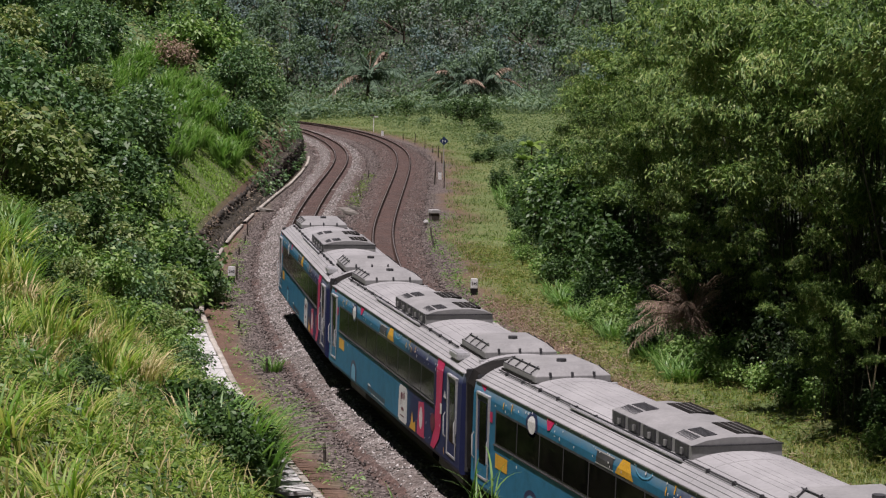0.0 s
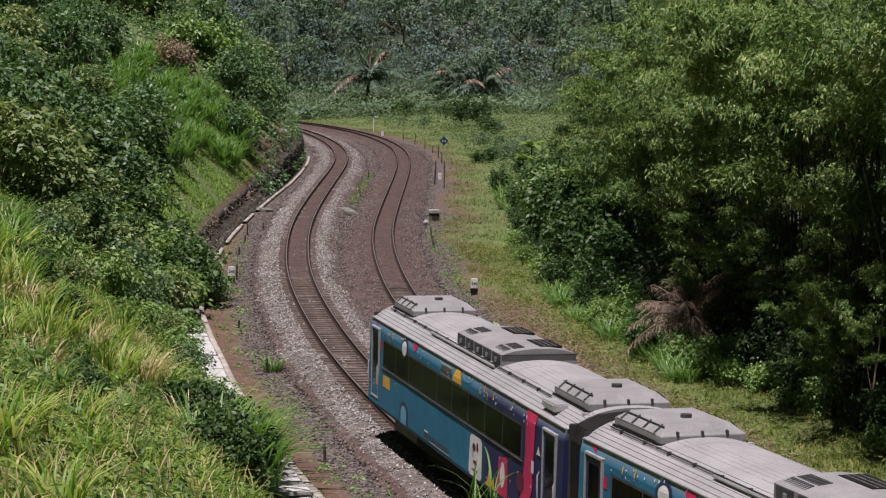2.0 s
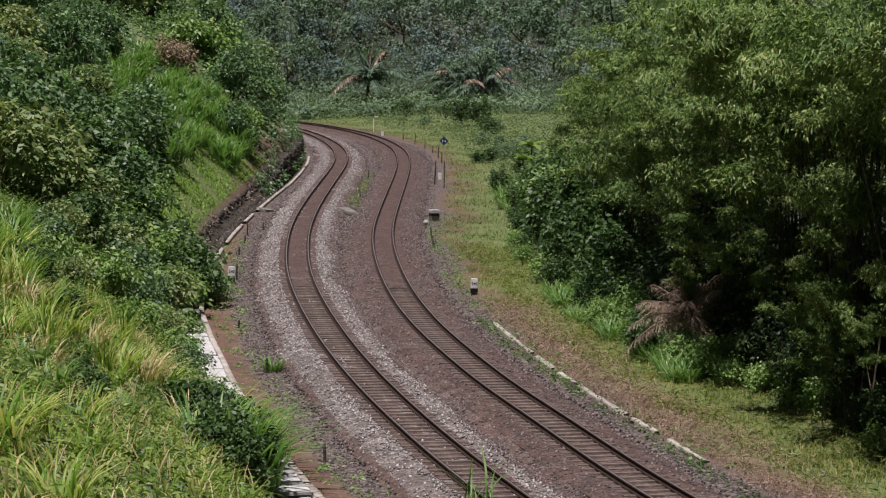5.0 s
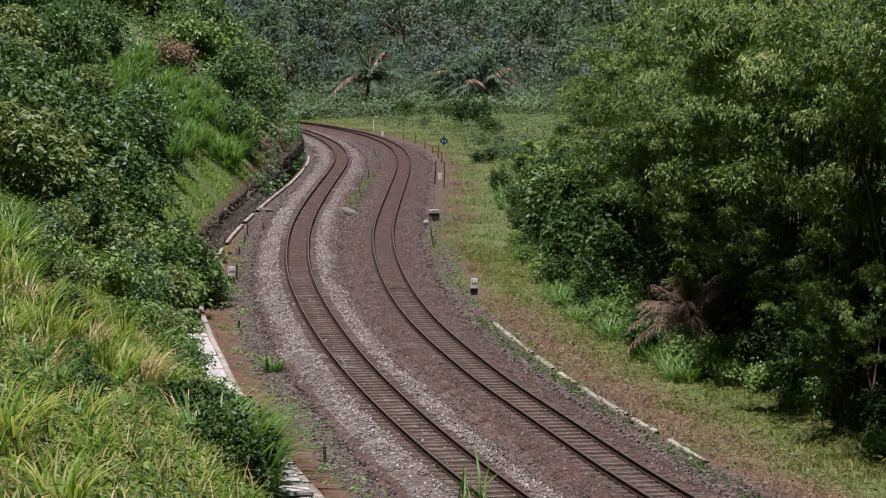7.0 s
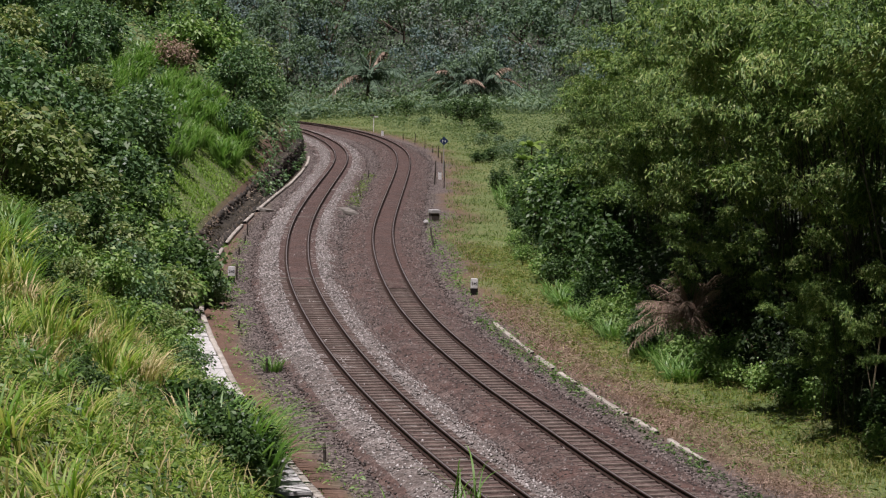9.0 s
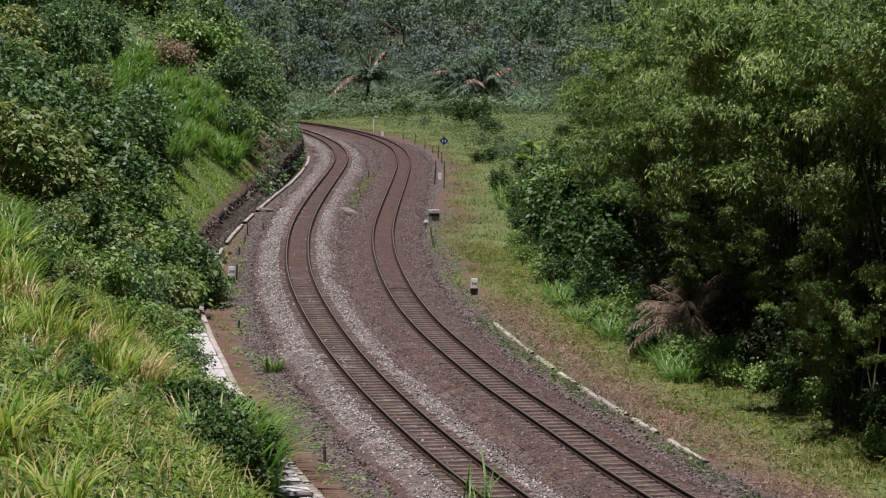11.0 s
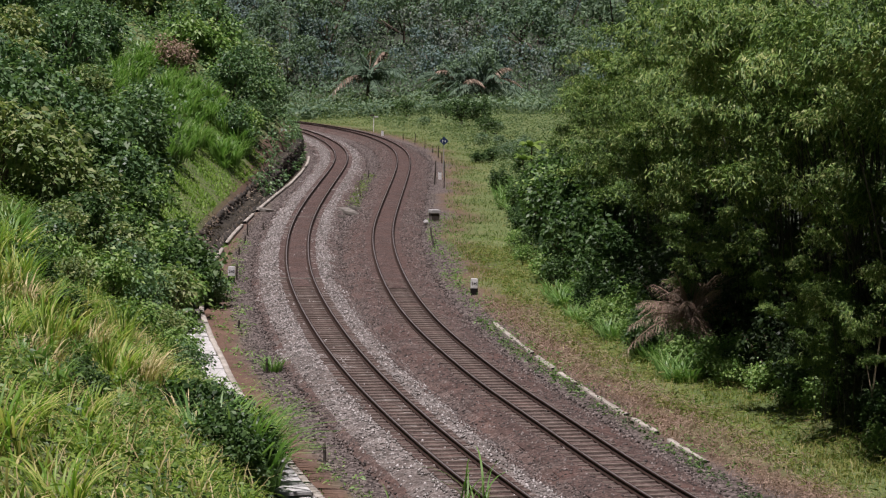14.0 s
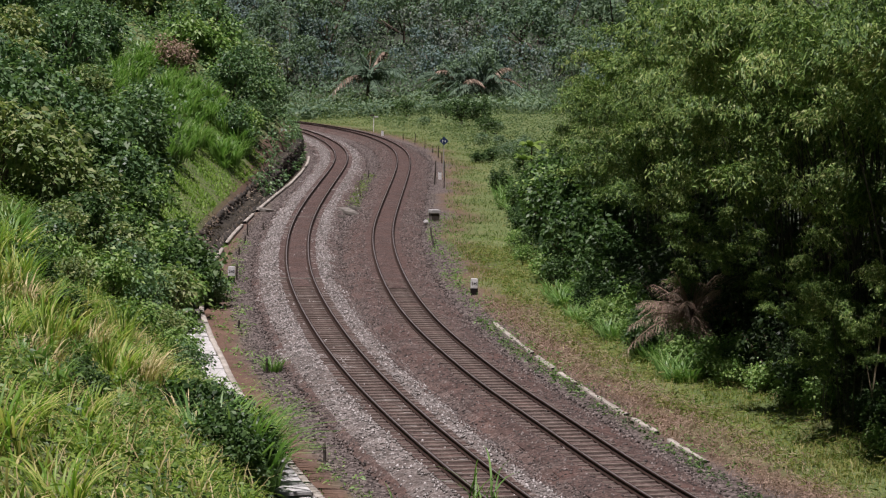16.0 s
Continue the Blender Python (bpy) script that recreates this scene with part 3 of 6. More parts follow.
# ======== plants ========
def crown_leaves(centres, radius, count, size, aspect, hang=0.2, flat=0.5):
    """count leaves round each centre, facing outwards and up."""
    n = len(centres)
    c = np.repeat(centres, count, 0)
    r = np.repeat(radius, count)
    d = unit(np.random.normal(size=(n * count, 3)))
    pos = c + d * (r * np.random.uniform(0.35, 1.0, n * count) ** 0.7)[:, None]
    ax = unit(d + np.random.normal(scale=0.6, size=d.shape))
    ax[:, 2] = ax[:, 2] * (1 - flat) - hang
    up = np.tile([0, 0, 1.0], (n * count, 1)) + np.random.normal(scale=0.8, size=d.shape)
    l = size * np.random.uniform(0.65, 1.35, n * count)
    return leaves(pos, ax, up, l, l * aspect * np.random.uniform(0.8, 1.2, n * count), 0.15)


def facing_leaves(centres, radius, count, size, aspect):
    """Leaves spread over small domes, their faces turned outwards and up."""
    n = len(centres) * count
    d = unit(np.random.normal(size=(n, 3)) + [0, 0, 0.35])
    pos = np.repeat(centres, count, 0) + d * (np.repeat(radius, count) * np.random.uniform(0.7, 1.05, n))[:, None]
    ax = np.cross(d, unit(np.random.normal(size=(n, 3))))
    ax[:, 2] -= 0.25
    l = size * np.random.uniform(0.6, 1.4, n)
    return leaves(pos, ax, d + [0, 0, 0.5] + np.random.normal(scale=0.3, size=(n, 3)), l, l * aspect * np.random.uniform(0.8, 1.2, n), 0.05)


def shrub(name, label, category, height, spread, clumps, per, size, aspect, mat, seed, trunk=True, hollow=0.55):
    np.random.seed(seed)
    root = thing(name, label, category)
    d = unit(np.random.normal(size=(clumps, 3)) * [1, 1, 0.9])
    rad = np.random.uniform(hollow, 1.0, clumps)
    lobes = 0.75 + 0.35 * np.sin(np.arctan2(d[:, 1], d[:, 0]) * 3 + seed) * np.cos(d[:, 2] * 4 + seed)
    c = d * (rad * lobes)[:, None] * [spread, spread, height * 0.5] + [0, 0, height * 0.56]
    c[:, 2] = np.clip(c[:, 2], 0.08 * height, None)
    v = joined(crown_leaves(c, np.random.uniform(0.12, 0.3, clumps) * spread, per, size, aspect))
    put("crown", mesh_of(name + "_crown", *v, mat), root)
    if trunk:
        stems = []
        for k in range(4):
            top = c[np.random.randint(clumps)]
            base = np.array([np.random.uniform(-0.08, 0.08) * spread, np.random.uniform(-0.08, 0.08) * spread, -0.3])
            mid = (base + top) / 2 + [0, 0, 0.12 * height]
            u = np.linspace(0, 1, 6)[:, None]
            pts = base * (1 - u) ** 2 + 2 * mid * u * (1 - u) + top * u ** 2
            stems.append(tube(pts, np.linspace(0.025, 0.008, 6) * height, 4))
        put("trunk", mesh_of(name + "_trunk", *joined(*stems), BARK), root)
    return root


def bamboo(height, culms, seed, sprays=52, per=24, leaf=0.3):
    np.random.seed(seed)
    root = thing("bamboo_clump", "tall clump of arching green bamboo beside the railway", "bamboo", "bamboo thicket")
    lv = []
    for k in range(culms):
        az = np.random.uniform(0, 2 * np.pi)
        out = np.array([np.cos(az), np.sin(az), 0])
        h, lean = height * (np.random.uniform(0.58, 0.75) if k % 6 == 0 else np.random.uniform(0.82, 1.08)), height * np.random.uniform(0.08, 0.4)
        base = out * np.random.uniform(0.1, 1.2) + [0, 0, -0.3]
        u = np.linspace(0, 1, 12)
        pts = base + out * (lean * u ** 2.3)[:, None] + np.array([0, 0, 1]) * (h * (u - 0.26 * u ** 4))[:, None]
        put("culm", mesh_of("culm", *tube(pts, np.linspace(0.042, 0.01, 12), 5), CULM), root)
        boughs = 10
        us = 1 - np.random.uniform(0.0, 1.0, boughs) ** 1.5 * 0.36
        at = np.stack([np.interp(us, u, pts[:, i]) for i in range(3)], 1)
        a2 = np.random.uniform(0, 2 * np.pi, boughs)
        dirs = unit(np.stack([np.cos(a2), np.sin(a2), np.random.uniform(0.1, 0.7, boughs)], 1) + out * 0.5)
        ln = np.random.uniform(0.45, 1.1, boughs) * height / 12
        b = np.random.randint(0, boughs, sprays * per // 6)
        w = np.random.uniform(0.15, 1.0, len(b))
        tip = at[b] + dirs[b] * (ln[b] * w)[:, None] + np.random.normal(size=(len(b), 3)) * [0.25, 0.25, 0.13] * (0.5 + w)[:, None]
        tip[:, 2] -= 0.55 * ln[b] * w ** 2
        # six leaves droop from each twig's end
        D = np.repeat(dirs[b], 6, 0)
        pos = np.repeat(tip, 6, 0) + np.random.normal(scale=0.05, size=D.shape)
        ax = D * 0.5 + np.random.normal(scale=0.5, size=D.shape)
        ax[:, 2] -= 0.75
        ll = np.random.uniform(0.6, 1.3, len(pos)) * leaf
        lv.append(slivers(pos, ax, D * 0.4 + np.random.normal(scale=0.5, size=D.shape) + [0, 0, 0.9], ll, ll * 0.25))
    put("foliage", mesh_of("bamboo_foliage", *joined(*lv), LEAF_BAMBOO), root)
    return root


def tuft(name, label, count, height, width, spread, seed, mat, arch=(0.35, 1.0)):
    """A tuft of long arching blades."""
    rg = np.random.RandomState(seed)
    root = thing(name, label, "grass tuft", "grass tufts")
    az = rg.uniform(0, 2 * np.pi, count)
    r = spread * np.sqrt(rg.rand(count))
    at = np.stack([np.cos(az + 0.6) * r, np.sin(az + 0.6) * r, np.full(count, -0.08)], 1)
    v = blades(at, np.stack([np.cos(az), np.sin(az)], 1), height * rg.uniform(0.5, 1.1, count), width * rg.uniform(0.6, 1.2, count), rg.uniform(*arch, count), 4)
    put("foliage", mesh_of(name + "_foliage", *v, mat), root)
    return root


def reed_stalks(count, top, leaf, seed):
    """Thin stalks whose long leaves fan out below the tip."""
    rg = np.random.RandomState(seed)
    root = thing("tall_grass", "tall slender grass stalks with arching leaves before the track", "grass tuft", "grass tufts")
    for k in range(count):
        az = rg.uniform(0, 2 * np.pi)
        h = top * rg.uniform(0.86, 1.02)
        u = np.linspace(0, 1, 7)
        pts = np.stack([rg.uniform(-0.12, 0.12) + 0.14 * np.cos(az) * u ** 2, rg.uniform(-0.12, 0.12) + 0.14 * np.sin(az) * u ** 2, h * u - 0.2], 1)
        put("stalk", mesh_of("stalk", *tube(pts, np.linspace(0.012, 0.006, 7), 5), REED), root)
        n = 6
        w = rg.uniform(0.72, 1.0, n)
        at = np.stack([np.interp(w, u, pts[:, i]) for i in range(3)], 1)
        a2 = rg.uniform(0, 2 * np.pi, n)
        v = blades(at, np.stack([np.cos(a2), np.sin(a2)], 1), leaf * rg.uniform(0.6, 1.15, n), rg.uniform(0.015, 0.027, n), rg.uniform(0.3, 0.95, n), 6)
        put("leaves", mesh_of("stalk_leaves", *v, REED), root)
    return root


def fern(label, fronds, length, seed, mat):
    rng = np.random.RandomState(seed)
    root = thing("fern", label, "fern")
    for k in range(fronds):
        v, f = frond(length * rng.uniform(0.7, 1.1), rng.uniform(0.3, 0.7), k * 2.4 + rng.uniform(-0.4, 0.4), rng.uniform(0.3, 1.1), 22, 0.24, seed * 70 + k)
        put("frond", mesh_of("fern_frond", v, f, mat), root)
    return root


def cover(name, label, category, line, side, y0, y1, d0, d1, clumps, per, size, aspect, radius, mat, seed, foot=False, bias=1.0, lift=0.25):
    """Low leafy growth over a stretch of ground."""
    rg = np.random.RandomState(seed)
    np.random.seed(seed)
    y = y0 + (y1 - y0) * rg.rand(clumps) ** bias
    a = rg.uniform(d0, d1, clumps)
    if foot:
        bank = (y > 108) & (y < 170) & (a < 6.5)
        y, a = y[~bank], a[~bank]
        clumps = len(y)
    d = a + (hill_foot(y) if foot else 0)
    q = line.off(np.interp(-y, -line.c[:, 1], line.s), d * side)
    z = terrain(q[:, 0], q[:, 1])[0]
    r = radius * rg.uniform(0.5, 1.3, clumps) * (1 + 0.5 * bumps(q[:, 0] * 2, q[:, 1] * 2))
    c = np.c_[q, z + r * lift]
    v = crown_leaves(c, r, per, size, aspect)
    ob = put(name, mesh_of(name, *v, mat))
    return tagged(ob, label, category, kind="stuff")


def frond(length, droop, az, lift, leaflets, size, seed, broad=0.03):
    """Verts of one palm frond: rachis and two rows of leaflets."""
    rng = np.random.RandomState(seed)
    u = np.linspace(0, 1, 8)
    out = np.array([np.cos(az), np.sin(az), 0])
    pts = out * (length * u * np.cos(lift))[:, None] + np.array([0, 0, 1]) * (length * (u * np.sin(lift) - droop * u ** 2.2))[:, None]
    rach = tube(pts, np.linspace(0.03, 0.006, 8) * length / 2, 4)
    w = np.linspace(0.15, 1, leaflets)
    at = np.stack([np.interp(w, u, pts[:, i]) for i in range(3)], 1)
    side = np.array([-out[1], out[0], 0])
    rows = [rach]
    for sg in (1, -1):
        ax = sg * side + out * 0.6 + rng.normal(scale=0.12, size=(leaflets, 3)) + [0, 0, -0.45]
        l = size * length * (1.1 - 0.7 * w) * rng.uniform(0.8, 1.1, leaflets)
        rows.append(leaves(at, ax, np.tile([0, 0, 1.0], (leaflets, 1)), l, np.full(leaflets, broad * length), 0.25))
    return joined(*rows)


def palm(height, fronds, length, seed, mat, label, name="palm_tree"):
    rng = np.random.RandomState(seed)
    root = thing(name, label, "palm")
    u = np.linspace(0, 1, 8)
    pts = np.stack([0.5 * u ** 2, 0.2 * u, height * u - 0.4], 1)
    if height > 1.5:
        put("trunk", mesh_of("palm_trunk", *tube(pts, np.linspace(0.28, 0.18, 8), 8), BARK), root)
    for k in range(fronds):
        v, f = frond(length * rng.uniform(0.8, 1.1), rng.uniform(0.2, 0.7), k * 2.4 + rng.uniform(-0.3, 0.3), rng.uniform(0.0, 1.4), 26 if height > 1.5 else 40, 0.28, seed * 50 + k, 0.03 if height > 1.5 else 0.0065)
        put("frond", mesh_of("palm_frond", v + pts[-1], f, DRY_FROND if (k % 7 == 3) else mat), root)
    return root


def banana(height, count, seed):
    """A soft stem with broad arching leaves."""
    rg = np.random.RandomState(seed)
    root = thing("banana_plant", "banana plant with broad bright green leaves beside the thicket", "banana plant", "banana plants")
    pts = np.stack([0.1 * np.linspace(0, 1, 6) ** 2, np.zeros(6), np.linspace(-0.3, height * 0.6, 6)], 1)
    put("stem", mesh_of("banana_stem", *tube(pts, np.linspace(0.13, 0.07, 6), 8), BARK), root)
    for k in range(count):
        az, lift, ln = k * 2.4 + rg.uniform(-0.3, 0.3), rg.uniform(0.5, 1.2), height * rg.uniform(0.45, 0.65)
        out, side = np.array([np.cos(az), np.sin(az), 0]), np.array([-np.sin(az), np.cos(az), 0])
        u = np.linspace(0, 1, 9)
        mid = pts[-1] + out * (ln * u * np.cos(lift))[:, None] + np.array([0, 0, 1]) * (ln * (u * np.sin(lift) - 0.6 * u ** 2.4))[:, None]
        w = (0.3 * np.sin(np.pi * np.clip(u * 0.92 + 0.08, 0, 1)) ** 0.6 * np.where(u < 0.12, 0.2, 1))[:, None] * height / 3.4
        sag = np.array([0, 0, -0.35]) * w
        v = np.stack([mid - side * w + sag, mid, mid + side * w + sag], 1).reshape(-1, 3)
        i, j = np.meshgrid(np.arange(8), np.arange(2), indexing="ij")
        f = np.stack([i * 3 + j, i * 3 + j + 1, i * 3 + j + 4, i * 3 + j + 3], -1).reshape(-1, 4)
        put("leaf", mesh_of("banana_leaf", v, f, LEAF_WEED), root)
    return root


def far_tree(seed, height, mat, label):
    np.random.seed(seed)
    root = thing("forest_tree", label, "tree", "forest trees")
    lobes = 9
    lc = np.random.normal(size=(lobes, 3)) * [0.25, 0.25, 0.15] * height + [0, 0, height * 0.66]
    cl = np.repeat(lc, 12, 0) + unit(np.random.normal(size=(lobes * 12, 3)) + [0, 0, 0.3]) * (np.random.uniform(0.1, 0.145, lobes * 12) * height)[:, None]
    put("crown", mesh_of("tree_crown", *facing_leaves(cl, np.full(len(cl), 0.062 * height), 15, 0.036 * height, 0.6), mat), root)
    limbs = [tube(np.linspace([0, 0, -1], [0, 0, height * 0.6], 6), np.linspace(0.02, 0.01, 6) * height, 6)]
    for p in lc[:5]:
        limbs.append(tube(np.linspace([0, 0, height * 0.35], p, 4), np.linspace(0.009, 0.004, 4) * height, 5))
    put("trunk", mesh_of("tree_trunk", *joined(*limbs), BARK), root)
    return root


def stand(proto, x, y, size=1.0, turn=None, sink=0.0, lean=0.0):
    """A copy of a plant on the ground."""
    z = float(terrain([x], [y])[0][0])
    a = random.uniform(0, 360) if turn is None else turn
    return copy_thing(proto, pose(x, y, z - sink, lean, 0, a) @ Matrix.Scale(size, 4))


def gone(proto):
    for o in (*proto.children_recursive, proto):
        bpy.data.objects.remove(o)


def beside_left(y, d):
    """The place at depth y that lies d metres up the hillside from the left track."""
    s = LEFT.s_of_y(y)
    return LEFT.off(np.array([s]), d)[0]


def beside_right(y, d):
    s = RIGHT.s_of_y(y)
    return RIGHT.off(np.array([s]), -d)[0]


def grass_area(name, label, line, side, y0, y1, d0, d1, n, h0, h1, w0, w1, mat, seed, segs=2, bias=1.0, foot=False):
    rg = np.random.RandomState(seed)
    y = y0 + (y1 - y0) * rg.rand(n) ** bias
    d = rg.uniform(d0, d1, n) + (hill_foot(y) if foot else 0)
    q = line.off(np.interp(-y, -line.c[:, 1], line.s), d * side)
    keep = rg.rand(n) < 0.62 + 0.6 * bumps(q[:, 0] * 1.7, q[:, 1] * 1.7)
    q = q[keep]
    n = len(q)
    z = terrain(q[:, 0], q[:, 1])[0]
    az = rg.uniform(0, 2 * np.pi, n)
    tall = 0.75 + 0.5 * np.clip(bumps(q[:, 0] * 2.3 + 4, q[:, 1] * 2.3), -1, 1)
    me = mesh_of(name, *blades(np.c_[q, z - 0.04], np.stack([np.cos(az), np.sin(az)], 1), rg.uniform(h0, h1, n) * tall, rg.uniform(w0, w1, n), rg.uniform(0.2, 0.95, n), segs), mat)
    tagged(put(name, me), label, "grass", kind="stuff")


swaying = []            # plants that the wind moves: (thing, rows of seconds and degrees)
STALK_SWAY = [(0, 1.4), (1, 1.8), (2, 1.2), (3, 1.2), (4, 1.2), (5.2, 0.2), (6.5, -1.3), (7, -0.7), (8, -1.1), (9, -1.6), (10.2, -0.5), (11.5, 0.4), (12.5, -1.1), (13.5, 0.0), (14.5, -0.3), (16, 1.3)]


def breeze(amount, phase):
    """A slow sway, in rows of seconds and degrees."""
    return [(t, amount * (math.sin(t * 1.35 + phase) + 0.5 * math.sin(t * 2.3 + 2 * phase))) for t in range(17)]


def wood_floor():
    """Scrub under and before the far trees."""
    rg = np.random.RandomState(110)
    np.random.seed(110)
    n = 8000
    y = 300 + 280 * rg.rand(n) ** 1.6
    x = rg.uniform(-0.11, 0.12, n) * y
    z, dl, dr = terrain(x, y)
    ok = dr > 6
    c = np.c_[x, y, z + 0.5][ok]
    r = rg.uniform(0.7, 1.9, len(c)) * np.interp(c[:, 1], [300, 340], [0.6, 1.2])
    c[:, 2] += r * 0.3
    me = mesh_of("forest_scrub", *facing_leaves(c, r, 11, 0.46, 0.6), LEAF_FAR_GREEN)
    tagged(put("forest_scrub", me), "dense pale green scrub at the forest edge", "scrub", kind="stuff")


def plants():
    rnd = random.Random(5)
    # bamboo thicket
    protos = [bamboo(15 + k, 9, 11 + k, 60, 36, 0.25) for k in range(3)] + [bamboo(14.5 + k, 12, 51 + k, 66, 50, 0.18) for k in range(3)]
    for k in range(11):                      # tall back row
        p = beside_right(60 + k * 4.6 + rnd.uniform(-1, 1), 15.0 + rnd.uniform(-0.8, 1.2))
        stand(protos[k % 3], p[0], p[1], rnd.uniform(0.98, 1.18))
    for y, d, z in ((56, 12.4, 1.15), (60, 12.2, 1.14), (64, 11.8, 1.16), (68, 12.0, 1.12), (71.5, 12.4, 1.18), (75, 12.2, 1.12), (79, 12.0, 1.06), (83, 12.8, 1.05), (87.5, 12.4, 0.98), (92.5, 11.2, 0.86),
                    (61.5, 12.8, 1.15), (70, 13.0, 1.2), (77, 12.8, 1.1), (73, 11.8, 0.5), (66, 11.8, 0.5), (67.2, 9.7, 0.4), (62, 9.6, 0.36), (70, 9.5, 0.34), (73.5, 9.4, 0.3), (59.5, 9.8, 0.4), (64.6, 10.2, 0.46), (66.3, 8.9, 0.4), (81, 10.0, 0.48), (85.5, 10.2, 0.44), (77.5, 9.9, 0.36), (69, 8.8, 0.28),
                    (97, 11.4, 0.94), (96, 13.0, 1.0), (102, 11.6, 0.92), (108, 12.2, 0.86), (114, 12.8, 0.78), (122, 13.2, 0.7), (131, 14.2, 0.6), (140, 15.2, 0.6),
                    (112, 17, 0.98), (121, 18, 0.9), (132, 20, 0.9), (146, 19, 0.7), (106, 20, 1.12), (98, 19, 1.16)):
        p = beside_right(y, d + rnd.uniform(-0.3, 0.3))
        c = stand(protos[rnd.randrange(3) + (3 if d < 13.5 and y < 110 and z > 0.5 else 0)], p[0], p[1], z)
        if d < 12 and y < 105:
            swaying.append((c, breeze(0.22, y)))
    for p in protos:
        gone(p)
    # bushes
    kinds = [shrub("bush", "dense dark green broadleaf bush on the slope", "bush", 3.4, 1.9, 90, 19, 0.23, 0.62, LEAF_BROAD, 21),
             shrub("bush", "leafy light green bush with drooping branches", "bush", 2.8, 1.8, 90, 14, 0.27, 0.55, LEAF_LIGHT, 22),
             shrub("bush", "olive green bush with yellowing leaves", "bush", 3.2, 1.7, 80, 14, 0.27, 0.5, LEAF_OLIVE, 23),
             shrub("bush", "dark green round-leaved bush", "bush", 4.2, 2.1, 95, 19, 0.23, 0.7, LEAF_BROAD, 24),
             # this kind fills the dark hollows: their shade is put into its leaf colour
             shrub("bush", "leafy bush on the slope, very dark green in place of hollow shade", "bush", 3.6, 1.9, 85, 16, 0.27, 0.62, LEAF_MID, 30)]
    brown = shrub("bush", "withered reddish brown bush among green ones", "bush", 2.2, 1.3, 50, 20, 0.24, 0.4, DEAD, 25)
    # big bushes on the near shoulder of the hill
    for x, y, k, z in ((-16.9, 97.5, 2, 1.3), (-17.9, 99.5, 2, 1.45), (-18.3, 95, 2, 1.35), (-19.6, 101, 0, 1.5), (-17.2, 104, 2, 1.2), (-17.6, 112, 4, 1.25), (-15.8, 112, 0, 1.1), (-14.9, 110, 4, 0.85),
                       (-20.5, 108, 4, 1.3), (-19.5, 118, 0, 1.25), (-16.8, 121, 1, 1.0), (-15.9, 104.5, 2, 0.9), (-14.5, 104, 1, 0.8), (-21.5, 114, 0, 1.4)):
        stand(kinds[k], x, y, z, sink=0.2)
    # growth over the drain
    for x, y, k, z in ((-10.9, 95, 1, 0.85), (-11.1, 98.5, 4, 0.95), (-11.0, 92.0, 2, 0.75), (-11.4, 102, 4, 0.95), (-12.8, 99, 1, 0.9), (-13.0, 93, 2, 0.85), (-12.2, 88.5, 0, 0.7),
                       (-13.9, 98, 4, 0.75), (-12.2, 84, 1, 0.7), (-14.5, 88, 2, 0.75), (-13.2, 79, 1, 0.6), (-11.3, 86.5, 0, 0.6), (-10.0, 89.0, 1, 0.42), (-9.2, 80.5, 1, 0.5),
                       (-8.4, 76.5, 0, 0.45), (-9.9, 83.5, 2, 0.5), (-7.2, 71.5, 1, 0.48), (-6.3, 66.5, 0, 0.5), (-6.1, 63.5, 1, 0.55), (-5.9, 60.5, 0, 0.5), (-12.6, 106.5, 1, 0.8), (-13.0, 109.0, 4, 0.75),
                       (-14.8, 93, 4, 0.8), (-15.6, 98, 2, 0.9), (-14.3, 83, 0, 0.6), (-10.6, 80, 1, 0.5), (-12.0, 75, 2, 0.5), (-11.7, 105, 1, 0.8), (-7.4, 68, 2, 0.42), (-8.2, 73, 1, 0.4)):
        stand(kinds[k], x, y, z, sink=0.15)
    for x, y, k, z in ((-5.3, 60.5, 4, 0.58), (-5.0, 57.6, 4, 0.58), (-5.6, 63.6, 4, 0.5), (-5.5, 58.4, 4, 0.6), (-4.9, 55.4, 4, 0.55), (-5.4, 55.8, 4, 0.55), (-6.4, 60.5, 4, 0.6), (-6.2, 67.0, 4, 0.5), (-8.4, 52, 4, 0.35), (-7.2, 47, 4, 0.3), (-10.6, 64, 4, 0.4), (-12.8, 72, 4, 0.5), (-16.6, 127, 4, 1.15), (-17.6, 133, 4, 1.2), (-15.4, 119, 4, 0.9), (-17.9, 125, 0, 1.2),
                       (-15.0, 116, 1, 0.9), (-18.4, 140, 0, 1.1), (-10.1, 101.2, 1, 0.55), (-9.9, 98.8, 0, 0.5)):
        stand(kinds[k], x, y, z, sink=0.15)
    # hillside
    for k in range(135):
        y = rnd.uniform(116, 272)
        a = rnd.uniform(0.6, 26)
        if a < (7.0 if y < 168 else 2.6) or (140 < y < 172 and a < 8.5):
            continue
        p = beside_left(y, hill_foot(y) + a)
        stand(rnd.choice(kinds[:4]), p[0], p[1], rnd.uniform(0.7, 1.3) * (1.35 if y > 180 else 1.0), sink=0.25)
    for x, y in ((-21.0, 172), (-20.2, 176)):
        stand(brown, x, y, 1.2)
    for k in range(16):
        y = 168 + k * 6.2
        p = beside_left(y, hill_foot(y) + rnd.uniform(2.2, 3.4))
        stand(kinds[k % 2 if k % 3 else 3], p[0], p[1], rnd.uniform(0.7, 1.15), sink=0.25)
    # foot of the thicket
    right = [shrub("bush", "dark green bush at the edge of the bamboo", "bush", 3.4, 1.9, 90, 19, 0.24, 0.6, LEAF_MID, 27),
             shrub("bush", "light green leafy bush at the edge of the bamboo", "bush", 2.8, 1.8, 90, 16, 0.23, 0.55, LEAF_LIGHT, 28)]
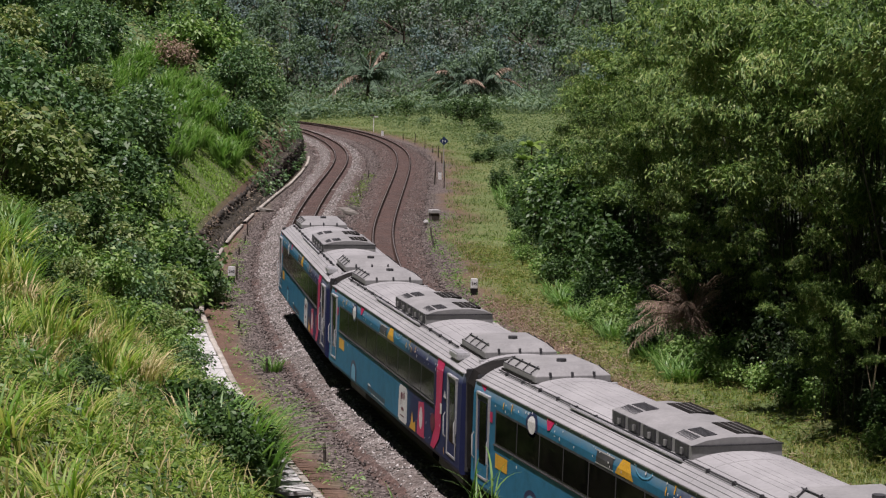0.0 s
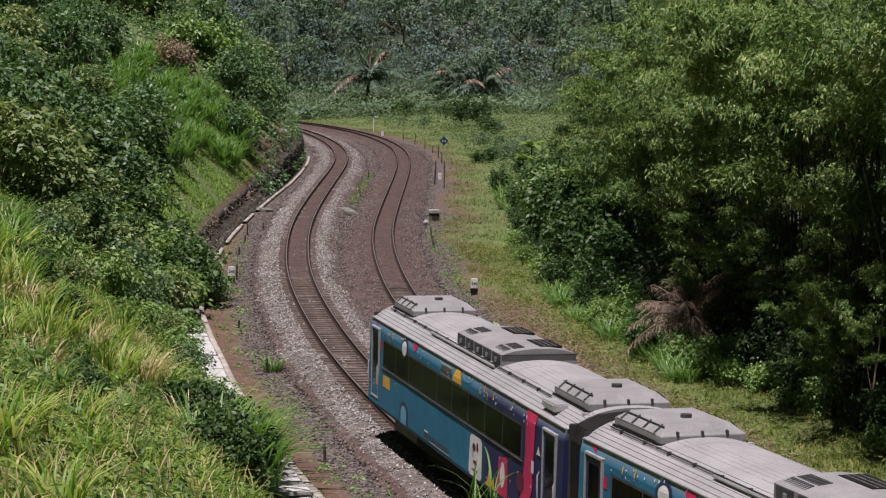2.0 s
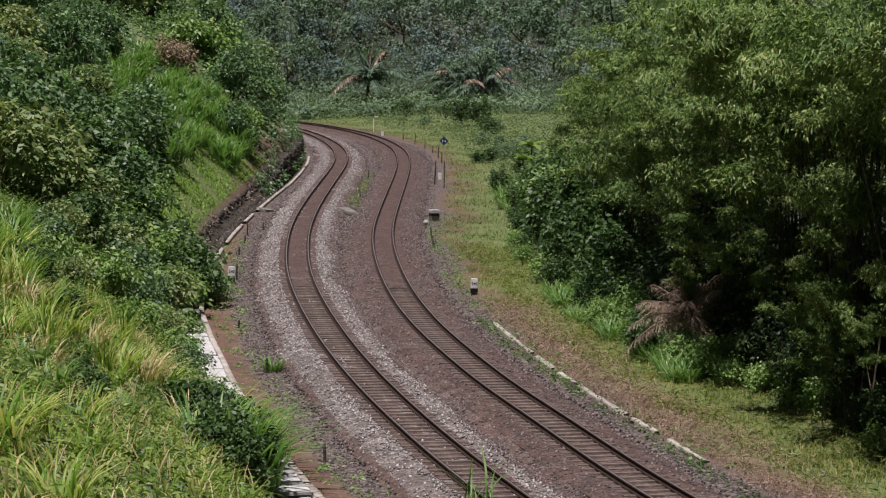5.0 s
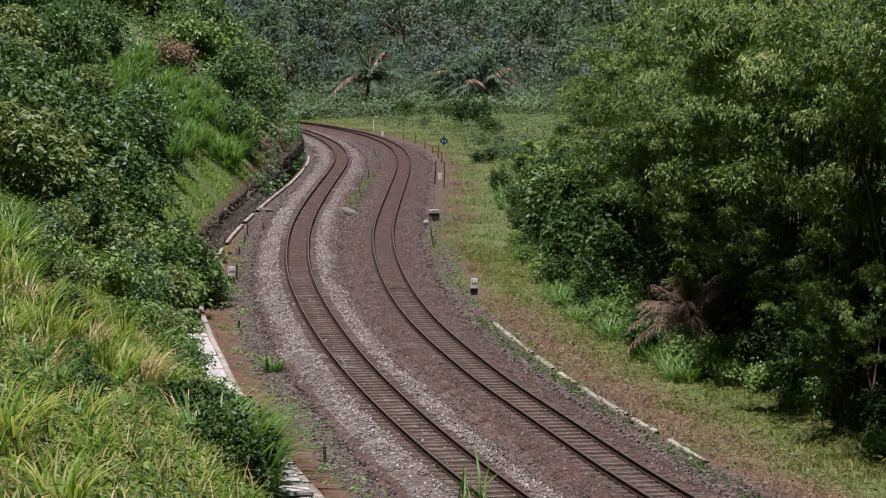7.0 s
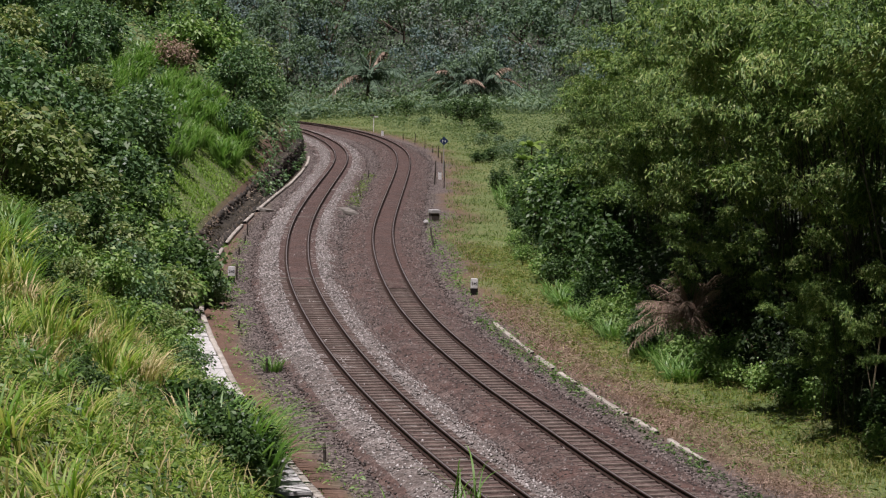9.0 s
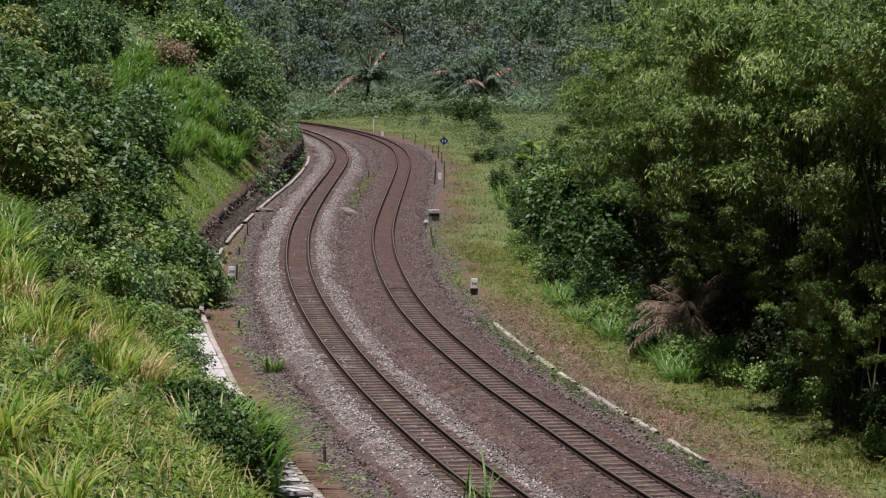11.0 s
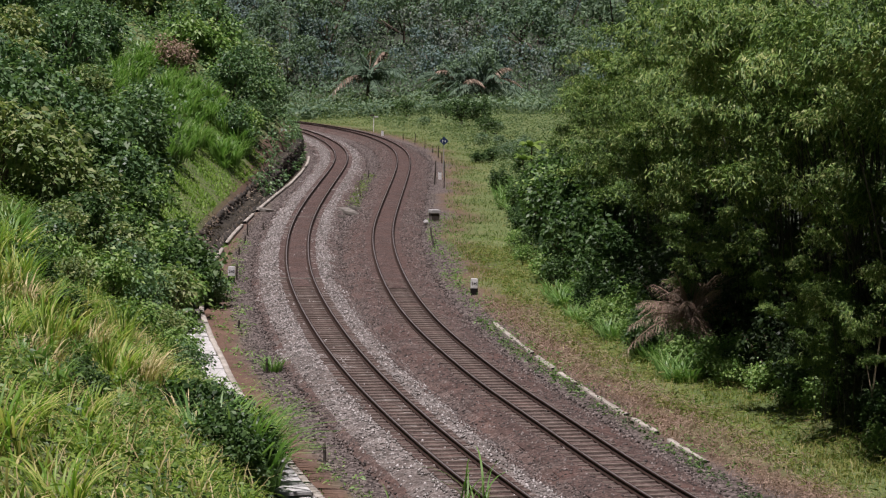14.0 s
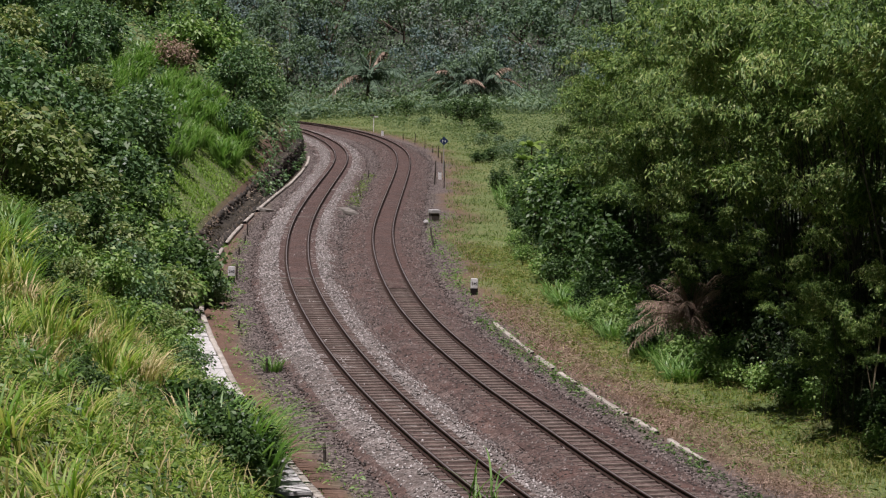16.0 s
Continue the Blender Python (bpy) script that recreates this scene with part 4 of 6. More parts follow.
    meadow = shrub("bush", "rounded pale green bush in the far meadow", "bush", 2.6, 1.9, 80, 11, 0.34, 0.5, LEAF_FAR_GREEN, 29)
    for k in range(80):
        y = rnd.uniform(60, 215)
        if y < 80 and k % 4:
            continue
        p = beside_right(y, rnd.uniform(7.2, 8.8) + (1.0 if y < 80 else 0 if y < 150 else rnd.uniform(-1.2, 9)))
        stand(right[rnd.choice((0, 0, 1)) if not 82 < y < 100 else rnd.choice((0, 1, 1))], p[0], p[1], rnd.uniform(0.3, 0.6) * (1.25 if 78 < y < 108 else 1), sink=0.1)
    for y, d, k, z in ((104, 9.6, 3, 1.1), (110, 9.2, 0, 1.2), (117, 9.5, 3, 1.25), (124, 9.6, 1, 1.4), (131, 9.8, 0, 1.3), (139, 10.4, 1, 1.5), (147, 10.8, 0, 1.3),
                       (115, 12.5, 1, 1.8), (125, 13.0, 0, 1.9), (136, 14, 1, 1.9), (150, 15, 0, 1.8), (158, 13, 1, 1.4), (166, 14, 3, 1.3), (101, 8.9, 0, 0.85), (96, 8.8, 1, 0.7)):
        p = beside_right(y, d)
        stand(right[k % 2 if y > 130 else 0], p[0], p[1], z, sink=0.2)
    # bushes added to darken the hollows, with shade in their leaf colour
    shade = shrub("bush", "bush deep inside the thicket with shade put into its leaf colour", "bush", 5.5, 2.3, 90, 14, 0.3, 0.45, LEAF_DARK, 26)
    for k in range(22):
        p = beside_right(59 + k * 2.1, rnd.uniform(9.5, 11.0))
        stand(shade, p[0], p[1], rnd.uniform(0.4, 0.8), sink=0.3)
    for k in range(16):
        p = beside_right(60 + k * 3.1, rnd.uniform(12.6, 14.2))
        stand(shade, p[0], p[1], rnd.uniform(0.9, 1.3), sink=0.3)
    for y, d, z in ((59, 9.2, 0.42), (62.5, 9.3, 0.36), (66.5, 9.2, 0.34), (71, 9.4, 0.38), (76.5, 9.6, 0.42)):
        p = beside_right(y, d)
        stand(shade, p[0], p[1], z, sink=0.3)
    gone(shade)
    for y, d, k, z in ((63, 9.7, 1, 0.42), (66, 9.3, 0, 0.5), (69.5, 9.0, 1, 0.4), (72, 9.4, 0, 0.55), (75, 8.9, 1, 0.45), (77.5, 8.6, 0, 0.42), (80, 8.9, 1, 0.55),
                       (82.5, 8.3, 1, 0.45), (87.5, 8.2, 0, 0.5), (90.5, 7.9, 1, 0.5), (93.5, 7.7, 1, 0.45), (81, 8.0, 1, 0.55), (79, 8.4, 1, 0.6), (76.5, 8.3, 1, 0.45), (84.5, 9.4, 1, 0.7),
                       (88.5, 9.3, 1, 0.75), (78.2, 9.6, 1, 0.75), (74.5, 9.3, 1, 0.5), (92.5, 9.0, 1, 0.7), (98, 8.7, 1, 0.6)):
        p = beside_right(y, d)
        stand(right[k], p[0], p[1], z, sink=0.1)
    for y, d, z in ((149, 8.8, 0.7), (154, 10.2, 1.0), (160, 10.8, 0.9), (166, 12.2, 1.1), (174, 13.5, 1.0), (146, 12, 1.2), (183, 11.0, 0.6), (158, 15, 1.3)):
        p = beside_right(y, d)
        stand(right[0], p[0], p[1], z, sink=0.15)
    for k in range(40):                      # scattered over the far meadow
        y = rnd.uniform(165, 300)
        p = beside_right(y, rnd.uniform(9, 15) if k % 3 == 0 else rnd.uniform(13, 36))
        stand(right[0] if k % 3 else meadow, p[0], p[1], rnd.uniform(0.35, 1.0) * (1.25 if y > 250 else 1), sink=0.15)
    for p in (*kinds, *right, brown, meadow):
        gone(p)
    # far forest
    # haze over the far trees lies in their leaf colours
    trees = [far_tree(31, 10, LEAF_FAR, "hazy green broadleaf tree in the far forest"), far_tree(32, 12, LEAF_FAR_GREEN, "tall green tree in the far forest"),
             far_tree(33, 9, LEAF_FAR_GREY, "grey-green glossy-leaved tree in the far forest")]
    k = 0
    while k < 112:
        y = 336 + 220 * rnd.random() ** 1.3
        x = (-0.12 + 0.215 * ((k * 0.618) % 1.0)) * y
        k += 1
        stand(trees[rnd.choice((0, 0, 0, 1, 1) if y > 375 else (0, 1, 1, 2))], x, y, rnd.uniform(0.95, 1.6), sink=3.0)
    for k in range(26):
        y = rnd.uniform(165, 320)
        p = beside_right(y, rnd.uniform(19 if y < 230 else 34, 50))
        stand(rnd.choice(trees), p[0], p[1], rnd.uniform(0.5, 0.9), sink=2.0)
    for p in trees:
        gone(p)
    for x, y, h, ln, sd in ((-11.0, 320, 4.4, 7.0, 61), (4.6, 322, 3.4, 6.2, 62), (2.0, 324, 3.6, 5.2, 63), (0.2, 327, 4.0, 5.0, 64)):
        p = palm(h, 30, ln, sd, LEAF_PALM, "palm with long arching fronds before the far forest")
        p.matrix_basis = pose(x, y, float(terrain([x], [y])[0][0]), 0, 0, sd * 40)
    # fallen dry palm at the edge of the thicket
    dry = palm(1.2, 44, 2.7, 71, DEAD, "collapsed dry brown palm fronds in the undergrowth", "dead_palm")
    dry.matrix_basis = pose(9.1, 84.6, 0.3, 10, -14, 40)
    # tufts and ferns of the near slope
    tufts = [tuft("grass_tuft", "tuft of long arching green grass blades", 80, 1.6, 0.062, 0.4, 81, GRASS), tuft("grass_tuft", "tuft of tall yellowing grass blades", 64, 1.9, 0.055, 0.35, 82, GRASS, (0.1, 0.7)),
             tuft("grass_tuft", "tuft of broad bright green blades", 90, 1.3, 0.065, 0.5, 83, REED),
             tuft("grass_tuft", "tuft of dry straw-coloured grass", 60, 1.3, 0.045, 0.4, 84, STRAW)]
    for k in range(9):                       # bleached arching blades
        stand(tufts[3], -9.2 + rnd.uniform(-1.3, 1.6), 64.5 + rnd.uniform(-3, 4), rnd.uniform(0.8, 1.3))
    for k in range(20):
        stand(tufts[rnd.choice((0, 0, 1, 2))], -10.2 + rnd.uniform(-2.2, 2.6), 62 + rnd.uniform(-6, 7), rnd.uniform(0.6, 1.0))
    for k in range(80):
        y = rnd.uniform(24, 74)
        p = beside_left(y, rnd.uniform(6.3, 15.5))
        stand(tufts[rnd.choice((0, 0, 2, 2, 3))], p[0], p[1], rnd.uniform(0.4, 0.85))
    for x, y, k, z in ((-9.9, 57, 1, 1.0), (-10.4, 59, 0, 1.2), (-10.0, 61, 0, 1.0), (-5.4, 62.0, 2, 1.9), (-5.1, 59.0, 2, 2.0), (-4.9, 56.6, 2, 1.8), (-5.5, 57.0, 2, 2.0), (-5.2, 60.8, 3, 1.7), (-5.4, 65.0, 2, 1.6), (-5.3, 60.5, 2, 1.5), (-5.9, 67.0, 2, 1.3), (-5.8, 58.5, 2, 1.5), (-5.6, 60.5, 0, 1.55), (-5.6, 57.0, 0, 1.2), (-5.6, 60.0, 2, 1.4), (-6.3, 59.0, 3, 1.5), (-5.9, 61.5, 0, 1.5), (-5.5, 58.0, 2, 1.2), (-6.6, 61.0, 2, 1.6),
                       (-5.7, 63.5, 2, 1.35), (-6.0, 66.0, 0, 1.1), (-6.5, 68.5, 2, 0.95), (-5.9, 62, 2, 1.25), (-6.2, 60, 0, 1.1), (-6.0, 57.5, 2, 1.15), (-6.6, 63.5, 0, 1.0), (-5.4, 61.5, 2, 0.9), (-6.9, 66, 2, 0.9), (-7.4, 69, 0, 0.8), (-12.2, 66, 0, 1.1), (-13.0, 70, 2, 1.1),
                       (-14.4, 77, 2, 1.4), (-14.0, 74, 0, 1.3), (-15.2, 80, 2, 1.4), (-13.5, 67.5, 0, 1.2), (-5.95, 80.5, 2, 0.62), (-11.2, 62, 3, 1.1), (-9.0, 52, 3, 1.0)):
        stand(tufts[k], x, y, z)
    stalks = [reed_stalks(5, 3.68, 0.75, 86), reed_stalks(2, 2.95, 0.4, 87)]
    swaying.append((stand(stalks[0], 0.28, 22.3, 1.0, 0), STALK_SWAY))
    swaying.append((stand(stalks[1], -0.5, 22.0, 0.97, 0), [(t, a * 0.5) for t, a in STALK_SWAY]))
    for p in stalks:
        gone(p)
    # reeds on the hillside and at the thicket's foot
    for k in range(150):
        y = rnd.uniform(136, 176)
        p = beside_left(y, hill_foot(y) + rnd.uniform(2.0 if y > 155 else 3.6, 10.0))
        stand(tufts[2], p[0], p[1], rnd.uniform(0.9, 1.8))
    for k in range(50):
        y = rnd.uniform(77, 106)
        p = beside_right(y, rnd.uniform(6.8, 9.2))
        stand(tufts[2], p[0], p[1], rnd.uniform(0.6, 1.05))
    for k in range(34):
        y = rnd.uniform(148, 182)
        p = beside_right(y, rnd.uniform(7.4, 10.6))
        stand(tufts[2], p[0], p[1], rnd.uniform(0.7, 1.2))
    for p in tufts:
        gone(p)
    for x, y, h, sd in ((7.3, 192, 3.6, 5), (6.3, 186, 2.6, 6), (8.4, 183, 3.0, 7)):
        b = banana(h, 8, sd)
        b.matrix_basis = pose(x, y, float(terrain([x], [y])[0][0]), 0, 0, sd * 50)
    ferns = [fern("fern with long feathery green fronds", 11, 2.0, 91, LEAF_LIGHT), fern("fern with feathery dark green fronds", 9, 1.6, 92, LEAF_BROAD)]
    for x, y, z in ((-11.8, 92.4, 1.35), (-12.8, 95.5, 1.3), (-12.2, 93.0, 1.1), (-11.0, 91.0, 1.0), (-12.8, 96, 1.2), (-11.6, 86, 0.9), (-13.4, 90.5, 1.0), (-10.2, 82.5, 0.8)):
        stand(ferns[rnd.randrange(2)], x, y, z)
    for p in ferns:
        gone(p)
    # continuous low growth
    wood_floor()
    cover("hillside_scrub", "tangled low green scrub covering the hillside", "scrub", LEFT, 1, 116, 275, 0.5, 30, 5200, 11, 0.34, 0.5, 0.7, LEAF_BROAD, 101, True)
    cover("hillside_creepers", "light green creepers over the hillside scrub", "creepers", LEFT, 1, 100, 275, 5.0, 30, 3600, 10, 0.31, 0.5, 0.75, LEAF_LIGHT, 102, True)
    cover("slope_weeds", "leafy weeds among the grass of the near slope", "weeds", LEFT, 1, 30, 112, 0.4, 10.5, 4600, 17, 0.17, 0.3, 0.46, LEAF_WEED, 103, True, 0.8)
    cover("dark_weeds", "dark broad-leaved weeds among the grass", "weeds", LEFT, 1, 30, 112, 0.4, 9.5, 1300, 20, 0.14, 0.4, 0.42, LEAF_MID, 113, True, 0.8)
    cover("thicket_undergrowth", "leafy undergrowth beneath the bamboo with shade put into its colour", "undergrowth", RIGHT, -1, 58, 160, 9.2, 15, 2300, 14, 0.24, 0.4, 0.6, LEAF_DARK, 104)
    cover("far_scrub", "dull green scrub between the track and the forest", "scrub", RIGHT, -1, 145, 300, 8.5, 34, 3600, 13, 0.26, 0.3, 0.7, LEAF_MEADOW, 105, lift=0.4)
    grass_area("curve_grass", "pale dull green grass beside the outer curve", RIGHT, -1, 140, 300, 4.2, 16, 34000, 0.14, 0.4, 0.025, 0.055, GRASS_MEADOW, 12)
    cover("middle_weeds", "low green weeds between the two tracks", "weeds", RIGHT, 1, 150, 190, 2.3, 3.2, 130, 14, 0.14, 0.35, 0.22, LEAF_WEED, 131)
    cover("trackside_weeds", "sparse small weeds on the bare trackside dirt", "weeds", LEFT, 1, 54, 130, 2.7, 4.3, 280, 12, 0.14, 0.35, 0.16, LEAF_LIGHT, 121)
    cover("verge_weeds", "small green weeds along the edge of the ballast", "weeds", RIGHT, -1, 62, 150, 2.6, 4.2, 420, 14, 0.12, 0.4, 0.2, REED, 122)
    cover("meadow_scrub", "rounded darker green scrub dotted over the far meadow", "scrub", RIGHT, -1, 165, 305, 7.5, 34, 560, 46, 0.24, 0.45, 1.2, LEAF_MEADOW, 123, lift=0.6)
    grass_area("straw_grass", "dead straw-coloured blades among the slope grass", LEFT, 1, 24, 80, 0.8, 10, 7000, 0.4, 1.2, 0.02, 0.04, STRAW, 9, 3, 1.0, True)
    cover("wall_debris", "dry brown leaves and sticks over the broken wall", "debris", LEFT, 1, 108, 135, 4.75, 5.4, 130, 9, 0.3, 0.16, 0.26, DRY_FROND, 124)
    cover("wall_debris", "dry brown leaves and sticks over the fallen stones", "debris", LEFT, 1, 135, 168, 3.9, 4.6, 110, 9, 0.3, 0.16, 0.26, DRY_FROND, 130)
    cover("wall_plants", "green plants growing on the retaining wall", "creepers", LEFT, 1, 160, 262, 3.5, 4.4, 260, 14, 0.26, 0.5, 0.45, LEAF_BROAD, 125, lift=1.6)
    # grass
    grass_area("slope_grass", "long bright green and straw-coloured grass on the slope", LEFT, 1, 14, 90, 0.5, 11, 36000, 0.18, 0.75, 0.025, 0.06, GRASS, 3, 3, 0.9, True)
    grass_area("bank_grass", "short bright green grass on the bank above the wall", LEFT, 1, 106, 172, 0.8, 7.5, 60000, 0.12, 0.36, 0.04, 0.09, GRASS_BANK, 4, 2, 1.0, True)
    grass_area("verge_grass", "half-dry yellow green grass along the track", RIGHT, -1, 90, 130, 4.1, 9.0, 17000, 0.12, 0.45, 0.014, 0.035, GRASS_DRY, 6)
    grass_area("verge_grass", "yellow green grass between dead stalks and thicket", RIGHT, -1, 54, 94, 5.0, 10.2, 30000, 0.12, 0.5, 0.014, 0.034, GRASS_DRY, 16)
    grass_area("verge_straw", "tall straw-coloured stalks among the verge grass", RIGHT, -1, 54, 112, 4.6, 10, 2600, 0.25, 0.62, 0.012, 0.026, STRAW, 17)
    cover("kerb_weeds", "low green weeds along the broken edging", "weeds", RIGHT, -1, 57, 96, 2.5, 3.1, 190, 14, 0.11, 0.4, 0.17, LEAF_MID, 126)
    cover("withered_weeds", "pinkish brown withered weeds on the verge", "weeds", RIGHT, -1, 56, 100, 3.5, 5.8, 1500, 16, 0.17, 0.1, 0.3, DEAD, 127, lift=0.5)
    cover("verge_clumps", "rounded yellow green grass clumps on the verge", "grass", RIGHT, -1, 56, 128, 4.8, 9.2, 900, 22, 0.3, 0.09, 0.34, GRASS_DRY, 128, lift=0.3)
    cover("verge_green", "fresh green weeds between grass clumps", "weeds", RIGHT, -1, 62, 135, 4.6, 8.6, 600, 14, 0.14, 0.35, 0.26, LEAF_WEED, 129)
    grass_area("meadow_grass", "bright green grass beside the far curve", RIGHT, -1, 120, 300, 3.6, 16, 52000, 0.12, 0.42, 0.02, 0.05, GRASS_MEADOW, 7, 2, 1.4)
    grass_area("dead_grass", "brown withered grass on the verge", RIGHT, -1, 56, 104, 3.4, 5.4, 11000, 0.08, 0.34, 0.014, 0.032, DEAD, 8)


# ======== the train ========
CAR_L, PITCH, SPEED = 19.0, 19.9, 13.85


def livery():
    """Blue paint that turns navy towards one end of each car."""
    m, ns, ls, bsdf = nodes_of("car_livery_paint")
    obj = ns.new("ShaderNodeTexCoord").outputs["Object"]
    sep = ns.new("ShaderNodeSeparateXYZ")
    ls.new(obj, sep.inputs[0])
    n = noise_tex(ns, ls, 0.5, 4, 0.6, obj)
    mad = ns.new("ShaderNodeMath")
    mad.operation = "MULTIPLY_ADD"
    mad.inputs[1].default_value = 3.0
    ls.new(n.outputs[0], mad.inputs[0])
    ls.new(sep.outputs[0], mad.inputs[2])
    mp = ns.new("ShaderNodeMapRange")
    mp.inputs["From Min"].default_value, mp.inputs["From Max"].default_value = 3.6, 5.4
    ls.new(mad.outputs[0], mp.inputs["Value"])
    r = ramp(ns, [(0.3, (0.02, 0.118, 0.20)), (0.7, (0.03, 0.158, 0.26))])
    ls.new(n.outputs[0], r.inputs[0])
    d = noise_tex(ns, ls, 2.5, 6, 0.75, obj)
    dirt = ramp(ns, [(0.45, (1, 1, 1)), (0.8, (0.7, 0.66, 0.6))])
    ls.new(d.outputs[0], dirt.inputs[0])
    c = mixer(ns, ls, mp.outputs[0], r.outputs[0], (0.022, 0.028, 0.08))
    dz = ns.new("ShaderNodeMath")
    dz.operation = "MULTIPLY_ADD"
    dz.inputs[1].default_value = 0.35
    ls.new(d.outputs[0], dz.inputs[0])
    ls.new(sep.outputs[2], dz.inputs[2])
    dust = ns.new("ShaderNodeMapRange")
    dust.inputs["From Min"].default_value, dust.inputs["From Max"].default_value, dust.inputs["To Max"].default_value = 3.28, 3.6, 0.75
    ls.new(dz.outputs[0], dust.inputs["Value"])
    c = mixer(ns, ls, dust.outputs[0], c, (0.29, 0.345, 0.385))
    ls.new(mixer(ns, ls, 1.0, c, dirt.outputs[0], "MULTIPLY"), bsdf.inputs["Base Color"])
    bsdf.inputs["Roughness"].default_value = 0.55
    bsdf.inputs["Specular IOR Level"].default_value = 0.12
    return m


BLUE = livery()
POST_BLACK = surface("grimy_black_steel", (0.008, 0.008, 0.008), (0.02, 0.018, 0.016), 2.0, 0.8, spec=0.1)
ROOF = surface("grey_roof_paint", (0.229, 0.227, 0.227), (0.314, 0.31, 0.31), 0.7, 0.6, 0.0, bump=0.03, spec=0.25, grain=0.08)
AC_GREY = surface("air_unit_grey", (0.187, 0.186, 0.184), (0.267, 0.264, 0.26), 1.2, 0.6, 0.0, bump=0.03, spec=0.2, grain=0.1)
DARK_GREY = surface("dark_grey_steel", (0.0252, 0.0252, 0.0277), (0.063, 0.063, 0.0672), 2.0, 0.6)
TRIM = surface("light_door_trim", (0.336, 0.336, 0.344), (0.462, 0.462, 0.47), 2.0, 0.4, 0.3, bump=0.02)
YELLOW = surface("yellow_graphic", (0.521, 0.277, 0.0252), (0.622, 0.353, 0.042), 2.0, 0.4, bump=0.02, spec=0.15)
PINK = surface("crimson_graphic", (0.403, 0.0168, 0.0756), (0.504, 0.0336, 0.118), 2.0, 0.4, bump=0.02, spec=0.15)
WHITE = surface("white_graphic", (0.521, 0.521, 0.504), (0.655, 0.655, 0.638), 2.0, 0.45, bump=0.02, spec=0.15)
NAVY = surface("navy_graphic", (0.0168, 0.021, 0.0588), (0.0294, 0.0378, 0.0924), 2.0, 0.4, bump=0.02, spec=0.15)
PALE_BLUE = surface("pale_blue_graphic", (0.084, 0.277, 0.403), (0.118, 0.336, 0.462), 2.0, 0.4, bump=0.02, spec=0.15)
MAROON = surface("maroon_graphic", (0.084, 0.0084, 0.0252), (0.126, 0.0126, 0.0378), 2.0, 0.4, bump=0.02, spec=0.15)


def tinted_glass():
    m, ns, ls, bsdf = nodes_of("tinted_window_glass")
    obj = ns.new("ShaderNodeTexCoord").outputs["Object"]
    n = noise_tex(ns, ls, 2.2, 4, 0.7, obj)
    r = ramp(ns, [(0.35, (0.002, 0.002, 0.002)), (0.75, (0.012, 0.011, 0.009))])
    ls.new(n.outputs[0], r.inputs[0])
    ls.new(r.outputs[0], bsdf.inputs["Base Color"])
    bsdf.inputs["Roughness"].default_value = 0.1
    bsdf.inputs["Specular IOR Level"].default_value = 0.5
    bsdf.inputs["IOR"].default_value = 1.09
    return m


GLASS = tinted_glass()
SIDE = [(0.88, 1.44), (1.0, 1.49), (3.1, 1.45), (3.38, 1.39)]


def side_y(z, proud=0.0):
    return float(np.interp(z, [p[0] for p in SIDE], [p[1] for p in SIDE])) + proud


def patch(bm, pts, proud, sg):
    """A flat graphic: points (metres from the car's rear, height) on the side sg, bent where the side bends."""
    tmp = bmesh.new()
    tmp.faces.new([tmp.verts.new((a - CAR_L / 2, 0, z)) for a, z in pts])
    bmesh.ops.bisect_plane(tmp, geom=list(tmp.faces) + list(tmp.edges) + list(tmp.verts), plane_co=(0, 0, 3.1), plane_no=(0, 0, 1))
    made = {v: bm.verts.new((v.co.x, sg * side_y(v.co.z, proud), v.co.z)) for v in tmp.verts}
    for f in tmp.faces:
        vs = [made[v] for v in f.verts]
        nf = bm.faces.new(vs)
        nf.normal_update()
        if nf.normal.y * sg < 0:
            nf.normal_flip()
    tmp.free()


def rect(a0, a1, z0, z1):
    return [(a0, z0), (a1, z0), (a1, z1), (a0, z1)]


def oval(a, z, ra, rz, n=18):
    return [(a + ra * math.cos(k * 2 * math.pi / n), z + rz * math.sin(k * 2 * math.pi / n)) for k in range(n)]


def graphic(name, polys, mat, parent, proud, sg, label=""):
    """Each shape is a part of its own; many small ones are one."""
    if len(polys) > 14:
        bm = bmesh.new()
        for p in polys:
            patch(bm, p, proud, sg)
        return tagged(part(name, bm, mat, parent, label), kind="stuff")
    for p in polys:
        bm = bmesh.new()
        patch(bm, p, proud, sg)
        ob = part(name, bm, mat, parent, label)
    return ob


def slab_side(name, a0, a1, z0, z1, y0, y1, mat, parent, sg, bevel=0.01, label=""):
    lo, hi = sorted((sg * y0, sg * y1))
    return part(name, boxed(a0 - CAR_L / 2, a1 - CAR_L / 2, lo, hi, z0, z1, bevel=bevel), mat, parent, label)


def roof_z(y):
    """Height of the roof's curve."""
    return 3.80 - 0.145 * y * y - 0.055 * y ** 4


